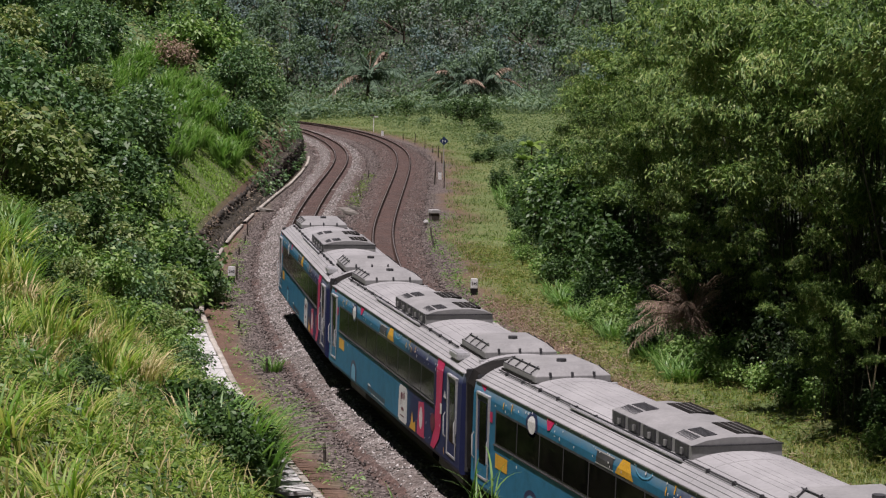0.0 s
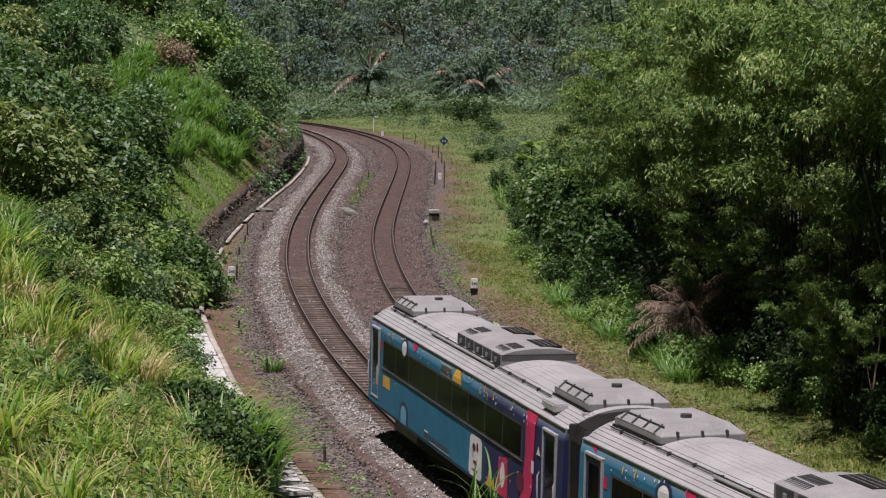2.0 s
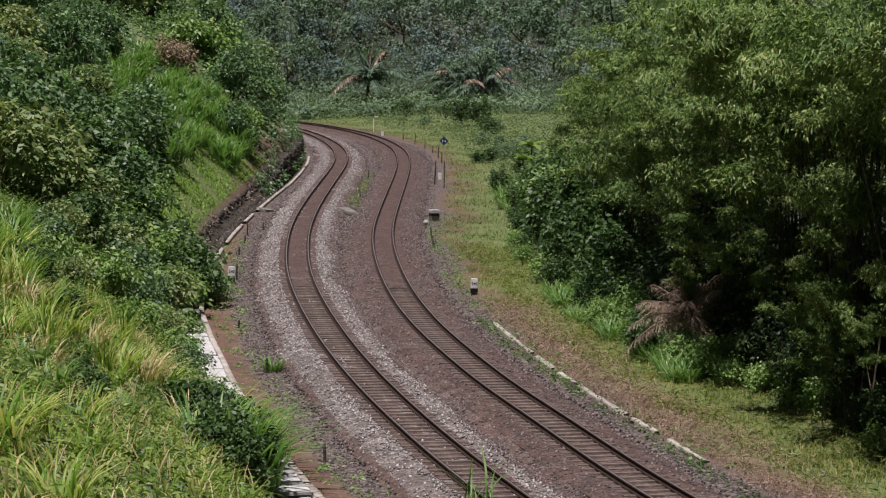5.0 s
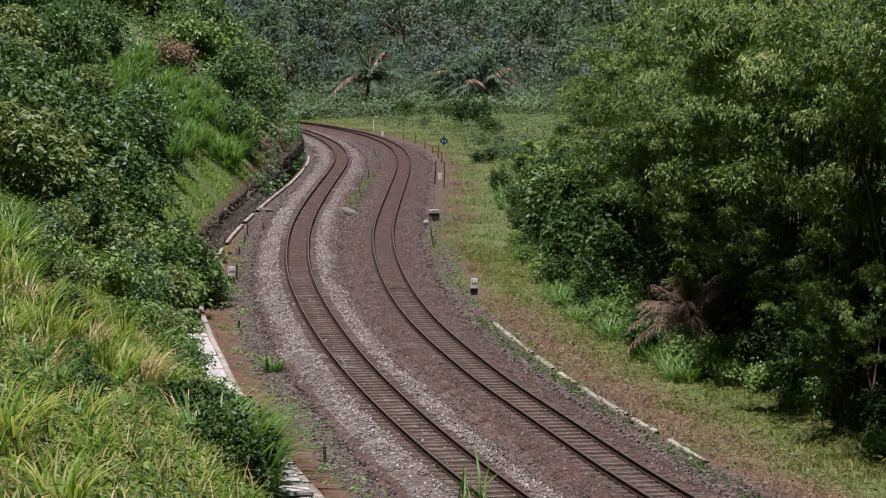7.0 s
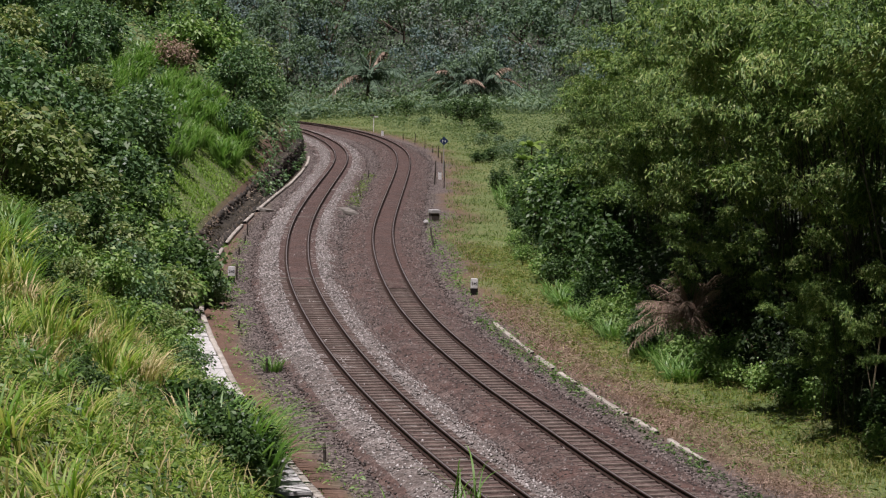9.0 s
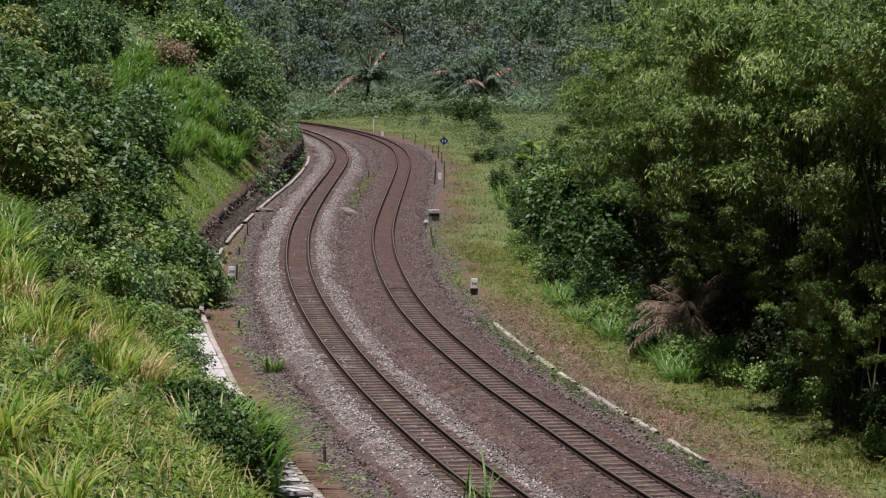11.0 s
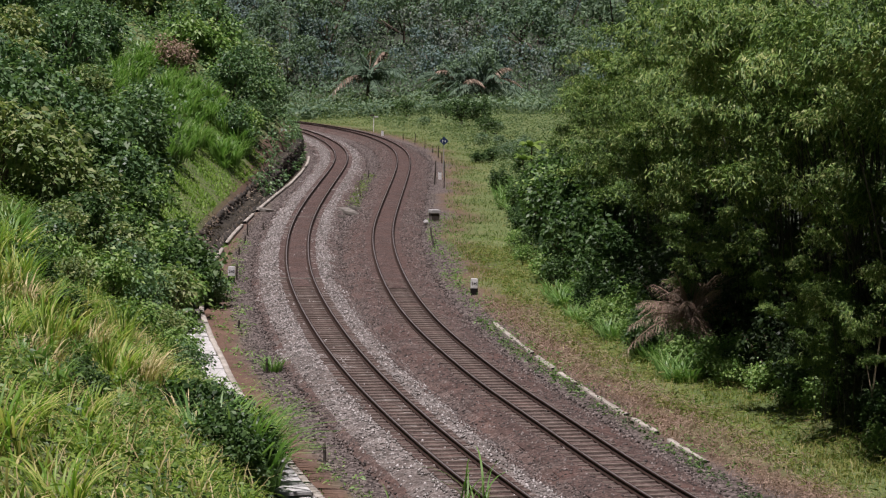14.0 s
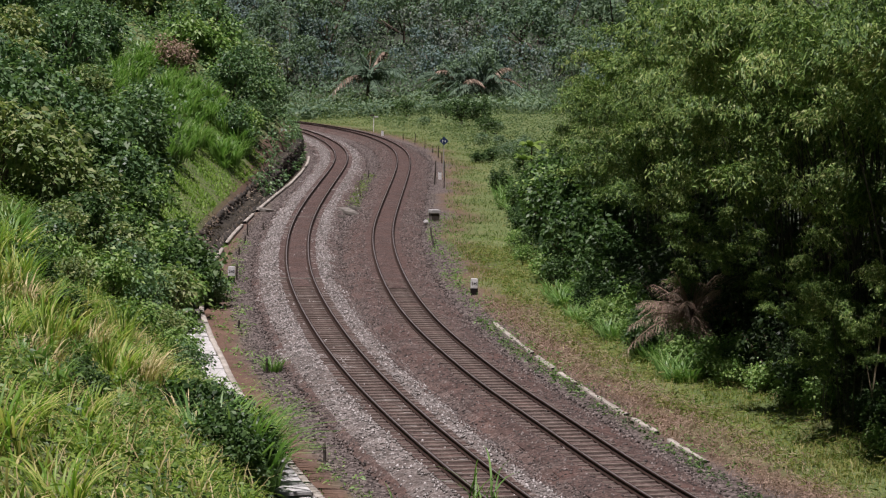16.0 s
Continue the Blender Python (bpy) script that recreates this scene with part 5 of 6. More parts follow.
def air_unit(a0, a1, car):
    """Low roof unit with sloped sides, clamps and a round vent."""
    x0, x1 = a0 - CAR_L / 2, a1 - CAR_L / 2
    bm = bmesh.new()
    rings = []
    for ins, z in ((0.0, 3.66), (0.0, 3.84), (0.3, 4.03)):
        rings.append([bm.verts.new(c) for c in ((x0 + ins, -0.86 + ins * 0.7, z), (x1 - ins, -0.86 + ins * 0.7, z), (x1 - ins, 0.86 - ins * 0.7, z), (x0 + ins, 0.86 - ins * 0.7, z))])
    for lo, hi in zip(rings, rings[1:]):
        for i in range(4):
            bm.faces.new((lo[i], lo[(i + 1) % 4], hi[(i + 1) % 4], hi[i]))
    bm.faces.new(rings[-1])
    bmesh.ops.bevel(bm, geom=list(bm.edges), offset=0.012, segments=1, affect="EDGES")
    unit_ob = part("roof_unit", bm, AC_GREY, car, "low grey roof unit with sloped sides")
    for sg in (-1, 1):
        for k in range(4):
            x = x0 + 0.35 + k * (x1 - x0 - 0.7) / 3
            b = boxed(x - 0.014, x + 0.014, -0.012, 0.012, -0.12, 0.12, bevel=0.004)
            bmesh.ops.rotate(b, cent=(x, 0, 0), matrix=Matrix.Rotation(sg * radians(48), 3, "X"), verts=b.verts)
            bmesh.ops.translate(b, vec=(0, sg * 0.78, 3.95), verts=b.verts)
            part("clamp", b, DARK_GREY, unit_ob)
    # solid black strip in place of the shadow along the unit's base
    part("base_gap", boxed(x0 - 0.02, x1 + 0.02, -0.9, 0.9, 3.6, 3.7, bevel=0.01), POST_BLACK, unit_ob, "black strip standing in for the shade under the unit")
    for y, z in ((-0.9, 3.86), (-0.72, 4.0)):
        v, f = tube([(x0 + 0.2, y, z), (x1 - 0.2, y, z)], [0.012, 0.012], 6)
        put("rail_bar", mesh_of("rail_bar", v, f, DARK_GREY), unit_ob)
    for k in range(3):
        part("bracket", boxed(x1 - 0.05, x1 + 0.02, -0.55 + k * 0.5, -0.5 + k * 0.5, 3.8, 3.93, bevel=0.008), DARK_GREY, unit_ob)
    bm = bmesh.new()
    bmesh.ops.create_cone(bm, cap_ends=True, segments=16, radius1=0.11, radius2=0.11, depth=0.08, matrix=Matrix.Translation(((x0 + x1) / 2 + 0.2, 0.05, 4.06)))
    part("vent_cap", bm, DARK_GREY, unit_ob)
    part("base_rail", boxed(x1 - 0.02, x1 + 0.1, -1.0, 1.0, 3.6, 3.67, bevel=0.01), TRIM, unit_ob)


def big_unit(a0, a1, car):
    x0, x1 = a0 - CAR_L / 2, a1 - CAR_L / 2
    bm = bmesh.new()
    prof = [(-0.9, 3.62), (-0.9, 3.93), (-0.62, 4.02), (-0.2, 4.07), (0.3, 4.07), (0.62, 4.02), (0.86, 3.93), (0.86, 3.6)]
    e0, e1 = ([bm.verts.new((x, y, z)) for y, z in prof] for x in (x0, x1))
    for i in range(len(prof)):
        j = (i + 1) % len(prof)
        bm.faces.new((e0[i], e0[j], e1[j], e1[i]))
    bm.faces.new(e0)
    bm.faces.new(e1)
    bmesh.ops.recalc_face_normals(bm, faces=bm.faces)
    u = part("air_conditioner", bm, AC_GREY, car, "large grey rooftop air conditioner with grilles and fan openings")
    n = 5
    for k in range(n):
        c = x0 + 0.45 + k * (x1 - x0 - 0.9) / (n - 1)
        b = boxed(c - 0.32, c + 0.32, -0.93, -0.895, 3.68, 3.93, bevel=0.01)
        part("side_bay", b, DARK_GREY, u)
        part("bay_cover", boxed(c + 0.02, c + 0.14, -0.97, -0.93, 3.7, 3.86, bevel=0.02), AC_GREY, u)
    for c in (x0 + 0.5, x1 - 0.75):
        for i in range(2):
            for j in range(9):
                x = c - 0.38 + j * 0.095
                b = boxed(x - 0.025, x + 0.025, -0.13, 0.13, -0.008, 0.008)
                bmesh.ops.rotate(b, cent=(0, 0, 0), matrix=Matrix.Rotation(radians(7 if i else 23), 3, "X"), verts=b.verts)
                bmesh.ops.translate(b, vec=(0, -0.72 + i * 0.32, 3.985 + i * 0.068), verts=b.verts)
                part("grille_slot", b, DARK_GREY, u)
    for c in (x0 + 0.95, x1 - 0.95):
        f = part("fan_opening", boxed(c - 0.62, c + 0.62, 0.1, 0.62, 4.03, 4.085, bevel=0.008), POST_BLACK, u, "dark fan opening")
        for k in range(3):
            part("fan_bar", boxed(c - 0.6, c + 0.6, 0.22 + k * 0.13, 0.228 + k * 0.13, 4.085, 4.094), AC_GREY, f)
    part("end_lip", boxed(x1, x1 + 0.03, -0.92, 0.88, 3.91, 3.94, bevel=0.008), DARK_GREY, u)


def train_car():
    car = thing("train_car", "blue passenger railcar with colourful graphics and grey roof", "train car", "train cars")
    prof = [(-y, z) for z, y in SIDE] + [(y, z) for z, y in reversed(SIDE)]
    bm = bmesh.new()
    xs = np.linspace(-CAR_L / 2, CAR_L / 2, 9)
    rings = [[bm.verts.new((x, y, z)) for y, z in prof] for x in xs]
    for e0, e1 in zip(rings, rings[1:]):
        for i in range(len(prof)):
            j = (i + 1) % len(prof)
            bm.faces.new((e0[i], e0[j], e1[j], e1[i]))
    bm.faces.new(rings[0])
    bm.faces.new(rings[-1])
    bmesh.ops.recalc_face_normals(bm, faces=bm.faces)
    body = part("body", bm, BLUE, car)
    # roof with lengthwise ribs
    bm = bmesh.new()
    ys = np.linspace(-1.395, 1.395, 31)
    zs = [roof_z(y) if abs(y) < 1.36 else 3.38 for y in ys]
    e0, e1 = ([bm.verts.new((x, y, z)) for y, z in zip(ys, zs)] for x in (-CAR_L / 2 - 0.02, CAR_L / 2 + 0.02))
    for i in range(len(ys) - 1):
        bm.faces.new((e0[i], e1[i], e1[i + 1], e0[i + 1]))
    bm.faces.new(e0[::-1])
    bm.faces.new(e1)
    bm.faces.new((e0[0], e0[-1], e1[-1], e1[0]))
    bmesh.ops.recalc_face_normals(bm, faces=bm.faces)
    roof = part("roof", bm, ROOF, car, "dusty light grey ribbed roof")
    for sg in (-1, 1):
        for y in (0.14, 0.28, 0.42, 0.56, 0.82, 0.91, 1.0, 1.09, 1.18, 1.27):
            part("rib", boxed(-CAR_L / 2 + 0.05, CAR_L / 2 - 0.05, sg * y - 0.014, sg * y + 0.014, roof_z(y) - 0.03, roof_z(y) + (0.009 if y > 0.7 else 0.003)), ROOF, roof)
        if sg > 0:
            continue
        c = part("conduit", boxed(-CAR_L / 2 + 0.4, CAR_L / 2 - 2.6, sg * 0.98 - 0.014, sg * 0.98 + 0.014, 3.645, 3.68, bevel=0.009), DARK_GREY, roof)
        part("roof_pipe", boxed(-CAR_L / 2 + 5.6, -CAR_L / 2 + 11.9, sg * 1.05 - 0.028, sg * 1.05 + 0.028, 3.61, 3.67, bevel=0.016), TRIM, roof, "pale roof pipe")
        for k in range(13):
            x = -CAR_L / 2 + 1.0 + k * 1.2
            part("conduit_clip", boxed(x - 0.02, x + 0.02, sg * 0.98 - 0.04, sg * 0.98 + 0.04, 3.60, 3.69, bevel=0.005), DARK_GREY, c)
        slab_side("roof_box", 16.8, 17.7, 3.5, 3.68, 0.98, 1.3, TRIM, roof, sg, 0.03, "small pale roof box")
    for x in (-6.2, -1.3, 3.4):
        yy = np.linspace(-1.3, 1.3, 15)
        put("roof_seam", mesh_of("roof_seam", *tube(np.c_[np.full(15, x), yy, roof_z(yy) - 0.004], np.full(15, 0.014), 4), AC_GREY), roof)
    air_unit(0.3, 2.7, car)
    big_unit(7.75, 12.0, car)
    air_unit(16.2, 18.7, car)
    # ends and gangway
    for sg in (-1, 1):
        x = sg * CAR_L / 2
        part("end_wall", boxed(min(x, x + sg * 0.05), max(x, x + sg * 0.05), -1.36, 1.36, 0.95, 3.5, bevel=0.02), DARK_GREY, car)
    bm = bmesh.new()
    gp = [(-1.33, 1.1), (-1.36, 3.2), (-1.22, 3.52), (-0.8, 3.7), (0, 3.79), (0.8, 3.7), (1.22, 3.52), (1.36, 3.2), (1.33, 1.1)]
    rings = []
    for k in range(9):
        q = 1.0 if k % 2 else 0.975
        rings.append([bm.verts.new((CAR_L / 2 + 0.05 + k * 0.1, y * q, 1.1 + (z - 1.1) * q)) for y, z in gp])
    for e0, e1 in zip(rings, rings[1:]):
        for i in range(len(gp) - 1):
            bm.faces.new((e0[i], e1[i], e1[i + 1], e0[i + 1]))
    bmesh.ops.recalc_face_normals(bm, faces=bm.faces)
    part("gangway_bellows", bm, POST_BLACK, car, "dark grey rubber gangway bellows")
    for sg in (-1, 1):
        # window band
        band = graphic("window_band", [rect(1.75, 15.95, 2.15, 2.95)], DARK_GREY, body, 0.006, sg, "black window band")
        for k in range(9):
            a = 1.83 + k * 1.565
            graphic("pane", [rect(a, a + 1.5, 2.2, 2.9)], GLASS, band, 0.012, sg)
        slab_side("window_sill", 1.7, 16.0, 2.11, 2.145, 1.46, 1.495, DARK_GREY, band, sg, 0.008)
        # doors
        for a0, a1 in ((0.42, 1.27), (17.62, 18.5)):
            d = slab_side("door", a0, a1, 1.2, 3.12, 1.40, 1.475, NAVY, body, sg, 0.01, "dark door with a tall window")
            for b0, b1, z0, z1 in ((a0 - 0.06, a0, 1.18, 3.16), (a1, a1 + 0.06, 1.18, 3.16), (a0 - 0.06, a1 + 0.06, 3.12, 3.18), (a0 - 0.06, a1 + 0.06, 1.15, 1.21)):
                slab_side("door_frame", b0, b1, z0, z1, 1.42, 1.502, TRIM, d, sg, 0.008, "pale metal door frame")
            slab_side("door_window", a0 + 0.16, a1 - 0.16, 1.5, 2.98, 1.47, 1.482, GLASS, d, sg, 0.004)
            for b in (a0 - 0.16, a1 + 0.14):
                v, f = tube([(b - CAR_L / 2, sg * 1.5, 1.55), (b - CAR_L / 2, sg * 1.55, 1.62), (b - CAR_L / 2, sg * 1.55, 2.1), (b - CAR_L / 2, sg * 1.5, 2.18)], [0.018] * 4, 6)
                put("handrail", mesh_of("handrail", v, f, TRIM), d, "pale metal handrail")
        # graphics
        graphic("yellow_graphic", [rect(1.85, 2.75, 1.62, 1.95)], YELLOW, body, 0.007, sg, "yellow painted square")
        graphic("yellow_graphic", [[(9.55, 2.97), (10.55, 2.97), (10.25, 3.3), (9.85, 3.3)]], YELLOW, body, 0.012, sg, "yellow painted shape")
        graphic("yellow_graphic", [[(13.0, 1.02), (13.8, 1.02), (13.75, 1.3), (13.5, 1.22), (13.3, 1.5), (13.2, 1.2)]], YELLOW, body, 0.007, sg, "yellow painted spikes")
        graphic("service_grille", [rect(8.45, 9.4, 2.99, 3.22)], DARK_GREY, body, 0.012, sg)
        graphic("grille_frame", [rect(8.4, 9.45, 3.22, 3.25), rect(8.4, 9.45, 2.965, 2.99)], TRIM, body, 0.013, sg)
        graphic("crimson_graphic", [[(16.15, 3.36), (16.95, 3.36), (16.9, 2.6), (16.85, 2.0), (16.9, 1.7), (16.7, 1.35), (16.2, 1.02), (15.75, 1.02), (16.1, 1.5), (16.15, 1.9), (16.25, 2.4)]], PINK, body, 0.016, sg, "crimson painted stripe")
        graphic("crimson_graphic", [[(14.0, 1.03), (14.9, 1.03), (14.85, 1.75), (14.75, 1.97), (14.1, 1.9)]], PINK, body, 0.007, sg, "crimson painted block")
        graphic("crimson_graphic", [[(5.2, 3.34), (5.75, 3.34), (5.55, 3.12), (5.4, 3.1)]], PINK, body, 0.012, sg, "small crimson triangle")
        graphic("crimson_graphic", [rect(1.35, 1.55, 2.6, 2.85), [(0.4, 3.36), (0.9, 3.36), (0.8, 3.22)]], PINK, body, 0.009, sg)
        graphic("white_graphic", [oval(14.45, 1.52, 0.2, 0.3)], WHITE, body, 0.011, sg, "white painted oval")
        graphic("navy_graphic", [oval(4.35, 3.04, 0.4, 0.28)], NAVY, body, 0.012, sg)
        graphic("white_graphic", [oval(4.35, 3.03, 0.27, 0.2)], WHITE, body, 0.015, sg, "white painted oval")
        panel = graphic("white_panel", [[(11.45, 1.08), (11.6, 0.99), (12.5, 0.99), (12.65, 1.08), (12.6, 1.9), (12.45, 1.99), (11.65, 1.99), (11.5, 1.9)]], WHITE, body, 0.007, sg, "white rounded panel with faint red shapes")
        graphic("panel_graphic", [oval(11.9, 1.7, 0.16, 0.1, 9), oval(12.2, 1.74, 0.1, 0.13, 7), oval(12.05, 1.35, 0.2, 0.05, 9), rect(11.75, 12.3, 1.15, 1.18), rect(11.8, 11.85, 1.45, 1.6)], MAROON, panel, 0.011, sg)
        graphic("maroon_graphic", [oval(15.95, 1.66, 0.3, 0.24)], MAROON, body, 0.02, sg, "dark maroon disc")
        graphic("navy_graphic", [oval(4.5, 1.3, 0.5, 0.3), rect(4.0, 5.0, 0.98, 1.25)], NAVY, body, 0.005 + 0.003, sg, "navy painted arch")
        graphic("blue_graphic", [oval(4.5, 1.28, 0.33, 0.2), rect(4.17, 4.83, 0.99, 1.22)], PALE_BLUE, body, 0.012, sg)
        graphic("white_graphic", [rect(16.75, 16.95, 2.02, 2.3), [(17.1, 2.5), (17.4, 2.5), (17.25, 2.7)]], WHITE, body, 0.021, sg)
        graphic("lettering_bar", [rect(6.9 + 0.27 * k, 7.08 + 0.27 * k, 1.08, 1.2) for k in range(10)], DARK_GREY, body, 0.007, sg)
        graphic("lettering_bar", [rect(6.9, 7.3, 1.22, 1.27), rect(7.5, 9.5, 1.035, 1.05)], WHITE, body, 0.008, sg)
        rng = random.Random(77)
        dots = []
        for k in range(90):
            a = rng.uniform(1.6, 17)
            z = rng.uniform(2.99, 3.33) if k % 3 else rng.uniform(1.05, 1.9)
            if z < 2 and not (2.6 < a < 4 or 12.7 < a < 16.8):
                continue
            w = rng.uniform(0.015, 0.035)
            dots.append(rect(a, a + w * 1.6, z, z + w * rng.uniform(1, 2.4)))
        graphic("speckle_pattern", dots, WHITE, body, 0.018, sg, "scattered small white specks")
        dash = [rect(a, a + 0.05, z, z + 0.16) for a, z in ((2.3, 3.05), (2.9, 3.1), (12.2, 3.05), (12.6, 3.15), (12.9, 3.02), (13.4, 3.1), (17.3, 1.1))]
        graphic("yellow_dash", dash, YELLOW, body, 0.018, sg)
        # scribbled outline rings
        ring = []
        for a, z, r in ((11.0, 3.12, 0.45),):
            for k in range(14):
                t0, t1 = k * math.pi / 14 + math.pi, (k + 1) * math.pi / 14 + math.pi
                ring.append([(a + r * math.cos(t0), z + 0.2 + 0.4 * r * math.sin(t0)), (a + r * math.cos(t1), z + 0.2 + 0.4 * r * math.sin(t1)),
                             (a + (r - 0.04) * math.cos(t1), z + 0.2 + 0.4 * (r - 0.06) * math.sin(t1)), (a + (r - 0.04) * math.cos(t0), z + 0.2 + 0.4 * (r - 0.06) * math.sin(t0))])
        bm = bmesh.new()
        for q in ring:
            patch(bm, q, 0.018, sg)
        part("ring_graphic", bm, PALE_BLUE, body)
        slab_side("skirt", 4.6, 14.4, 0.42, 0.86, 1.0, 1.15, POST_BLACK, car, sg, 0.03)
        slab_side("rain_gutter", 0.05, 18.95, 3.36, 3.395, 1.375, 1.43, ROOF, roof, sg, 0.008)
    part("underframe", boxed(-CAR_L / 2 + 0.1, CAR_L / 2 - 0.1, -1.25, 1.25, 0.72, 0.92, bevel=0.02), POST_BLACK, car)
    for x in (-6.6, 6.6):
        b = part("bogie", boxed(x - 1.5, x + 1.5, -0.95, 0.95, 0.45, 0.68, bevel=0.04), DARK_GREY, car)
        for sg in (-1, 1):
            part("side_frame", boxed(x - 1.45, x + 1.45, sg * 0.98 - 0.07, sg * 0.98 + 0.07, 0.3, 0.62, bevel=0.04), DARK_GREY, b)
            for dx in (-1.0, 1.0):
                bm = bmesh.new()
                bmesh.ops.create_cone(bm, cap_ends=True, segments=20, radius1=0.4, radius2=0.4, depth=0.12, matrix=Matrix.Translation((x + dx, sg * 0.56, 0.402)) @ Matrix.Rotation(radians(90), 4, "X"))
                part("wheel", bm, RAIL_TOP, b)
    for me in {o.data for o in car.children_recursive}:      # full width over the panels
        me.transform(Matrix.Diagonal((1.0, 1.06, 1.0, 1.0)))
    return car


def train():
    car = train_car()
    cars = [car] + [copy_thing(car, pose(0, 0, 0)) for _ in range(2)]
    out = []
    for k, c in enumerate(cars):
        rows = []
        for i in range(33):
            t = i * 0.5
            s = S_REAR + SPEED * t + CAR_L / 2 + PITCH * k
            a, b = LEFT.at(s - 6.6), LEFT.at(s + 6.6)
            m, u = (a + b) / 2, b - a
            rows.append((t, pose(m[0], m[1], 0, 0, 0, math.degrees(math.atan2(u[1], u[0])))))
        out.append((c, rows))
    return out


S_REAR = 205.4 + math.hypot(32, 49) + 0.35      # the last car's rear at the start


# ======== small things beside the tracks ========
POST_DARK = surface("dark_tarred_post", (0.0252, 0.021, 0.0168), (0.0714, 0.0588, 0.0462), 5.0, 0.8)
POST_WHITE = surface("white_painted_concrete", (0.55, 0.55, 0.54), (0.78, 0.78, 0.77), 4.0, 0.7)
SIGN_BLUE = surface("dark_blue_sign_paint", (0.0126, 0.0252, 0.0756), (0.021, 0.042, 0.109), 4.0, 0.4)


def km_post(x, y, turn):
    root = thing("kilometre_post", "white and black concrete kilometre post reading 340 beside the track", "kilometre post", "kilometre posts", pose(x, y, -0.5, 0, 0, turn))
    part("foot", boxed(-0.17, 0.17, -0.06, 0.06, -0.1, 0.3, bevel=0.015), POST_BLACK, root, "black painted foot")
    head = part("head", boxed(-0.165, 0.165, -0.055, 0.055, 0.3, 0.76, bevel=0.02), POST_WHITE, root, "white painted head")
    fc = bpy.data.curves.new("number", "FONT")
    fc.body, fc.size, fc.align_x, fc.extrude = "340", 0.185, "CENTER", 0.004
    tmp = new("number", fc)
    me = bpy.data.meshes.new_from_object(tmp.evaluated_get(bpy.context.evaluated_depsgraph_get()))
    bpy.data.objects.remove(tmp)
    me.materials.append(POST_BLACK)
    put("number", me, head).matrix_basis = pose(0, -0.06, 0.47, 90, 0, 0)


def stump(x, y, h, r, lean=0.0, label="short dark wooden stake in the ground", turn=0.0):
    z = float(terrain([x], [y])[0][0])
    root = thing("stake", label, "stake", "stakes", pose(x, y, z, lean, lean * 0.4, turn))
    rng = np.random.RandomState(int(abs(x * 10 + y)))
    u = np.linspace(-0.15, h, 5)
    v, f = tube(np.c_[rng.normal(scale=0.01, size=5), rng.normal(scale=0.01, size=5), u], [r, r, r * 0.95, r * 0.9, r * 0.7], 7)
    put("shaft", mesh_of("stake_shaft", v, f, POST_DARK), root)
    bm = bmesh.new()
    bmesh.ops.create_cone(bm, cap_ends=True, segments=7, radius1=r * 0.72, radius2=r * 0.5, depth=0.03, matrix=Matrix.Translation((v[-1][0] * 0, 0, h + 0.01)))
    part("top", bm, POST_DARK, root)


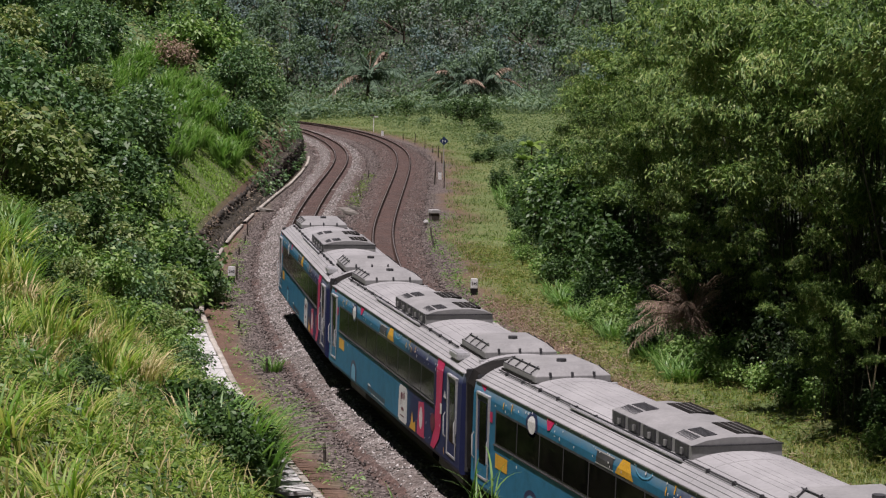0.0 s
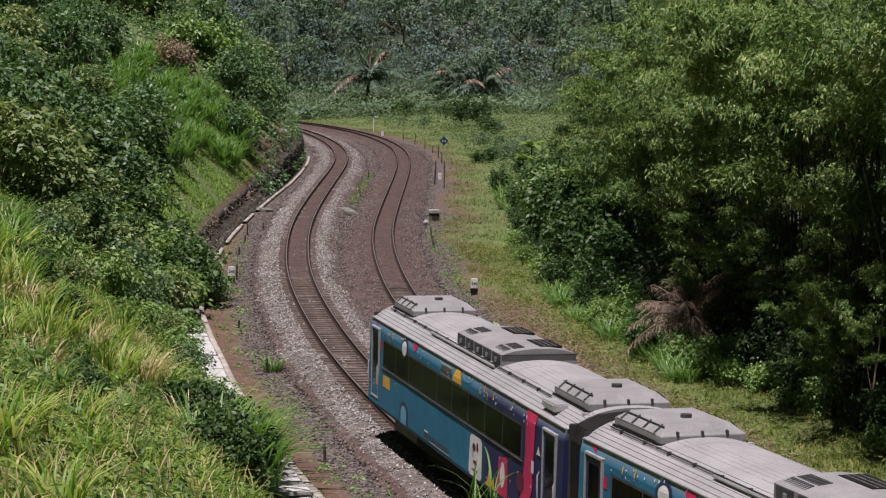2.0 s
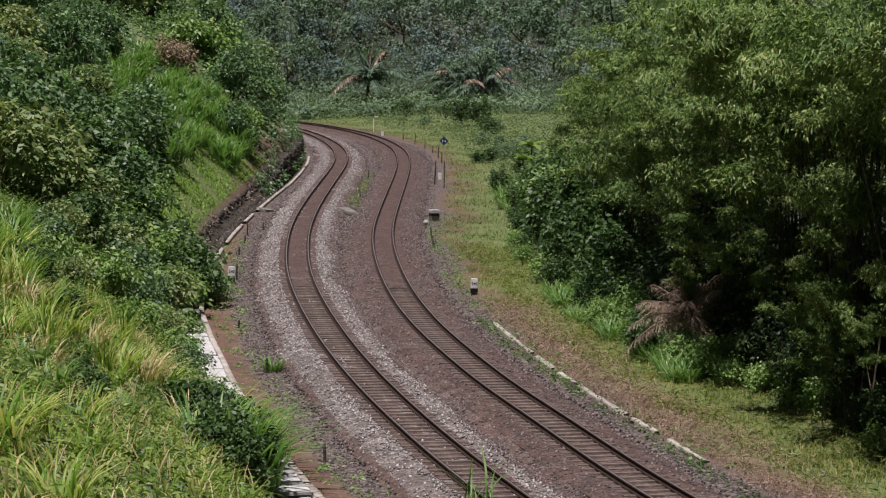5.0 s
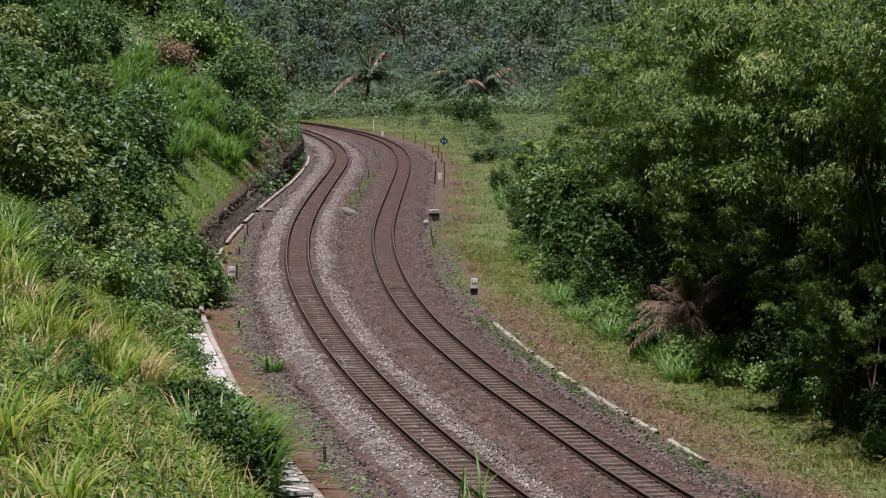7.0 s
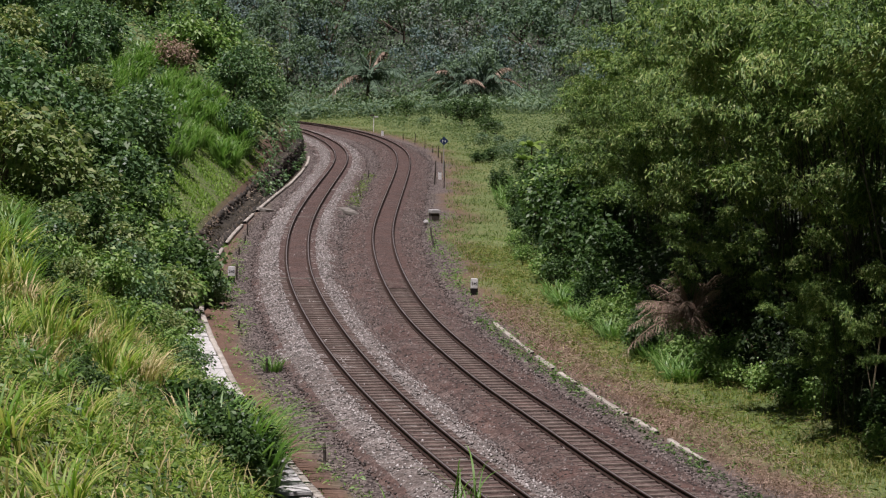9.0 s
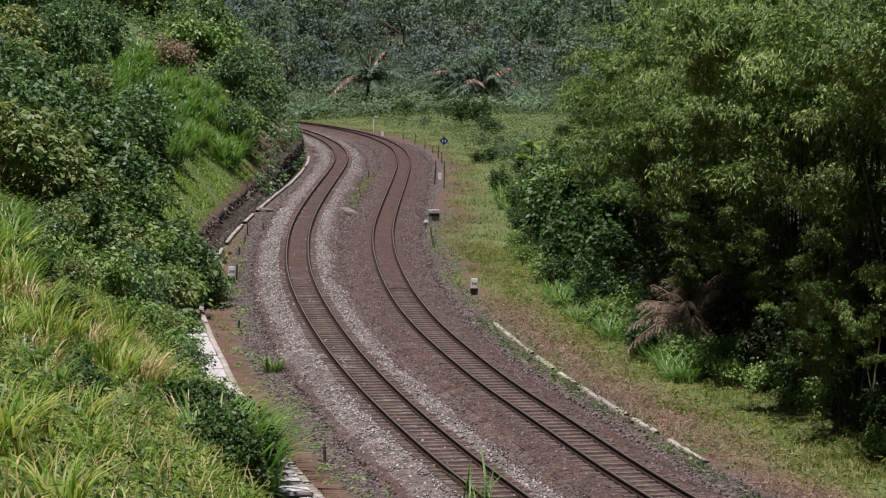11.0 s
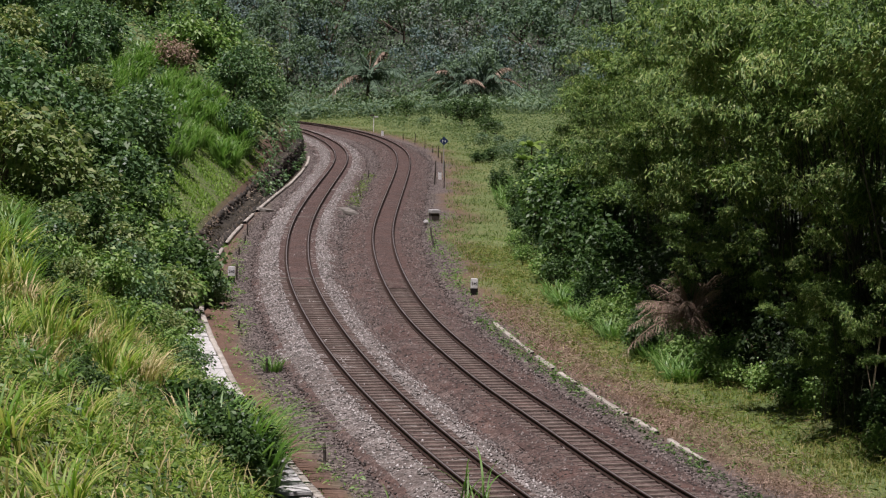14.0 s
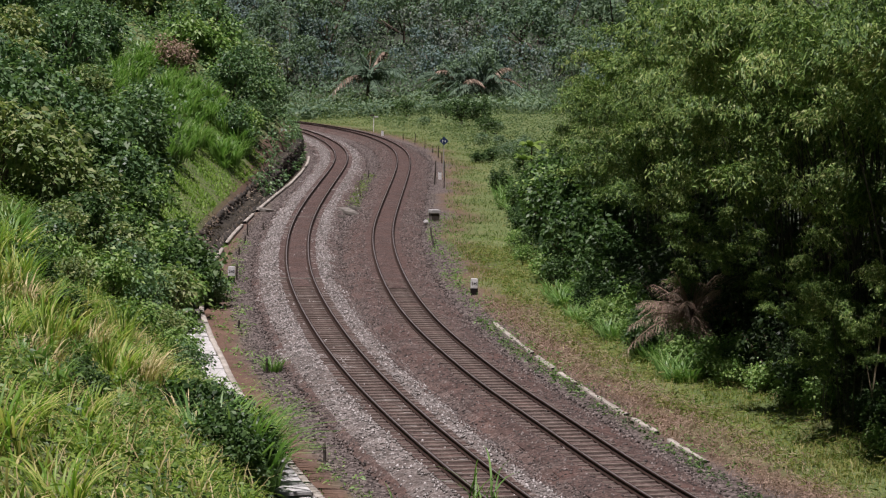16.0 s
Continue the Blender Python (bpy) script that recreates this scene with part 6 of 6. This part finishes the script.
def wayside():
    km_post(1.47, 105.2, 4)
    km_post(-10.05, 108.6, 8)
    # concrete block and stone
    b = thing("concrete_box", "pale concrete cable box with the shade below its lid put in as a dark panel", "cable box", "", pose(-0.6, 145.7, -0.5, 0, 0, 20))
    part("box", boxed(-0.28, 0.28, -0.25, 0.25, 0.0, 0.5, bevel=0.02), CONCRETE_OLD, b)
    part("lid", boxed(-0.33, 0.33, -0.3, 0.3, 0.5, 0.72, bevel=0.03), CONCRETE, b, "pale lid")
    # the shadow on the lower front, put in as a dark slab
    part("opening", boxed(-0.24, 0.24, -0.262, -0.24, 0.05, 0.45, bevel=0.01), POST_DARK, b)
    me = rocks(1, 90, CONCRETE, 0, 1)[0]
    for x, y, r in ((-1.08, 142.2, 0.27), (-6.5, 172.5, 0.12), (-6.2, 166, 0.1)):
        ob = tagged(put("stone", me), "pale loose stone lying on the ballast", "stone", "loose stones")
        ob.matrix_basis = pose(x, y, -0.5 + r * 0.5, 20, 10, x * 50) @ Matrix.Scale(r, 4)
    # diamond sign
    sg = thing("track_sign", "dark blue diamond sign on a thin pole beside the track", "sign", "", pose(-0.08, 190, -0.5, 0, 0, 0))
    v, f = tube([(0, 0, -0.2), (0, 0, 1.0), (0, 0, 3.3)], [0.035, 0.035, 0.03], 8)
    put("pole", mesh_of("sign_pole", v, f, TRIM), sg, "grey pole")
    d = boxed(-0.27, 0.27, -0.015, 0.015, -0.27, 0.27, bevel=0.008)
    bmesh.ops.rotate(d, cent=(0, 0, 0), matrix=Matrix.Rotation(radians(45), 3, "Y"), verts=d.verts)
    bmesh.ops.translate(d, vec=(0, -0.05, 2.95), verts=d.verts)
    pl = part("plate", d, SIGN_BLUE, sg, "dark blue diamond plate")
    for dx in (-0.11, 0.1):
        part("mark", boxed(dx - 0.035, dx + 0.035, -0.075, -0.066, 2.86, 3.04, bevel=0.004), POST_WHITE, pl, "pale mark")
    # signal lamp on a white pole
    lp = thing("track_lamp", "small dark lamp head on a white pole by the far curve", "signal lamp", "", pose(-8.4, 269.5, -0.5))
    v, f = tube([(0, 0, -0.2), (0, 0, 0.9), (0, 0, 1.9)], [0.06, 0.06, 0.05], 8)
    put("pole", mesh_of("lamp_pole", v, f, POST_WHITE), lp, "white pole")
    part("lamp_head", boxed(-0.5, 0.05, -0.12, 0.12, 1.88, 2.05, bevel=0.04), POST_DARK, lp, "dark lamp head")
    part("arm", boxed(0.05, 0.55, -0.05, 0.05, 1.72, 1.86, bevel=0.02), POST_WHITE, lp)
    for x, y, h in ((-7.1, 260, 0.55), (-0.35, 186.5, 0.55)):
        m = thing("marker_post", "short white concrete marker beside the track", "marker post", "marker posts", pose(x, y, -0.5))
        part("shaft", boxed(-0.14, 0.14, -0.12, 0.12, -0.1, h, bevel=0.03), POST_WHITE, m)
        part("cap", boxed(-0.1, 0.1, -0.09, 0.09, h, h + 0.08, bevel=0.02), CONCRETE_OLD, m)
    # stakes along the curve
    for k in range(10):
        p = beside_right(176 + k * 8.2, 3.5)
        stump(p[0], p[1], 0.75 + 0.2 * ((k * 7) % 3), 0.045, (k * 37) % 9 - 4, "dark thin stake along the outer curve")
    stump(-0.75, 180, 1.9, 0.06, 6, "dark forked stake beside the sign")
    stump(-0.5, 127.8, 1.15, 0.06, -16, "leaning dark stake in the grass", 20)
    for x, y, h in ((-10.87, 121.7, 0.4), (-8.18, 91.8, 0.35), (-3.22, 63.7, 0.5), (-11.1, 128, 0.45), (-10.7, 136, 0.5), (-11.4, 133, 0.7), (-6.15, 80.2, 0.5), (-6.15, 186, 0.65), (-9.85, 109.2, 0.8)):
        stump(x, y, h, 0.05, (x * 13) % 7 - 3)
    # spare rail and slabs between the tracks
    sp = thing("spare_rail", "rusty spare rail lying between the two tracks", "rail", "", pose(-6.35, 171.5, -0.44, 0, 0, 93))
    part("rail_bar", boxed(-6.5, 6.5, -0.05, 0.05, -0.02, 0.1, bevel=0.015), RAIL_RUST, sp)
    part("rail_foot", boxed(-6.5, 6.5, -0.09, 0.09, -0.05, -0.02, bevel=0.008), RAIL_RUST, sp)
    for x, y, z, w, l, a, lean in ((-6.35, 151, -0.36, 0.8, 1.6, 25, 6), (-5.9, 148.5, -0.35, 0.6, 1.2, 70, 10), (-6.6, 146.5, -0.38, 0.5, 1.0, 10, -8), (-5.6, 152.5, -0.34, 0.3, 2.0, 60, 4), (-11.9, 151, -0.4, 0.7, 1.5, 40, 3)):
        t = thing("concrete_slab", "cracked grey concrete slab dumped by the track", "slab", "dumped slabs", pose(x, y, z, lean, 4, a))
        part("slab", boxed(-w / 2, w / 2, -l / 2, l / 2, -0.09, 0.09, bevel=0.025), CONCRETE_OLD, t)
        part("crack_edge", boxed(-w / 2 + 0.05, w / 2 - 0.08, l / 2 - 0.01, l / 2 + 0.06, -0.07, 0.05, bevel=0.02), CONCRETE_OLD, t)
    # pale culm leaning out of the thicket
    lc = thing("dry_culm", "single pale dry bamboo culm leaning at the thicket edge", "bamboo", "", pose(12.75, 68.0, -0.5, 0, 2, 0))
    v, f = tube(np.c_[np.linspace(0, 0.3, 9), np.zeros(9), np.linspace(-0.2, 3.9, 9)], np.linspace(0.036, 0.024, 9), 8)
    put("culm", mesh_of("dry_culm", v, f, DRY_CULM), lc)
    v, f = tube(np.c_[np.linspace(0.12, -0.1, 5), np.zeros(5), np.linspace(1.5, 2.4, 5)], np.linspace(0.02, 0.01, 5), 6)
    put("twig", mesh_of("dry_twig", v, f, DRY_CULM), lc)


DRY_CULM = surface("dry_culm", (0.235, 0.193, 0.126), (0.378, 0.319, 0.218), 3.0, 0.6)


ground()
railway(LEFT, "track_1", "curved rusty railway track on fresh pale grey ballast", BALLAST_GREY, 15500)
railway(RIGHT, "track_2", "curved rusty railway track on old brown ballast", BALLAST_BROWN, 10000)
plants()
train_rows = train()
drainage()
retaining_wall()
rubble()
verge_kerb()
wayside()


def motions():
    for car, rows in train_rows:
        walk(car, rows)
    for plant, rows in swaying:
        base = plant.matrix_basis.copy()
        walk(plant, [(t, Matrix.Translation(base.translation) @ pose(0, 0, 0, 0, a, 0) @ base.to_quaternion().to_matrix().to_4x4()) for t, a in rows])


motions()
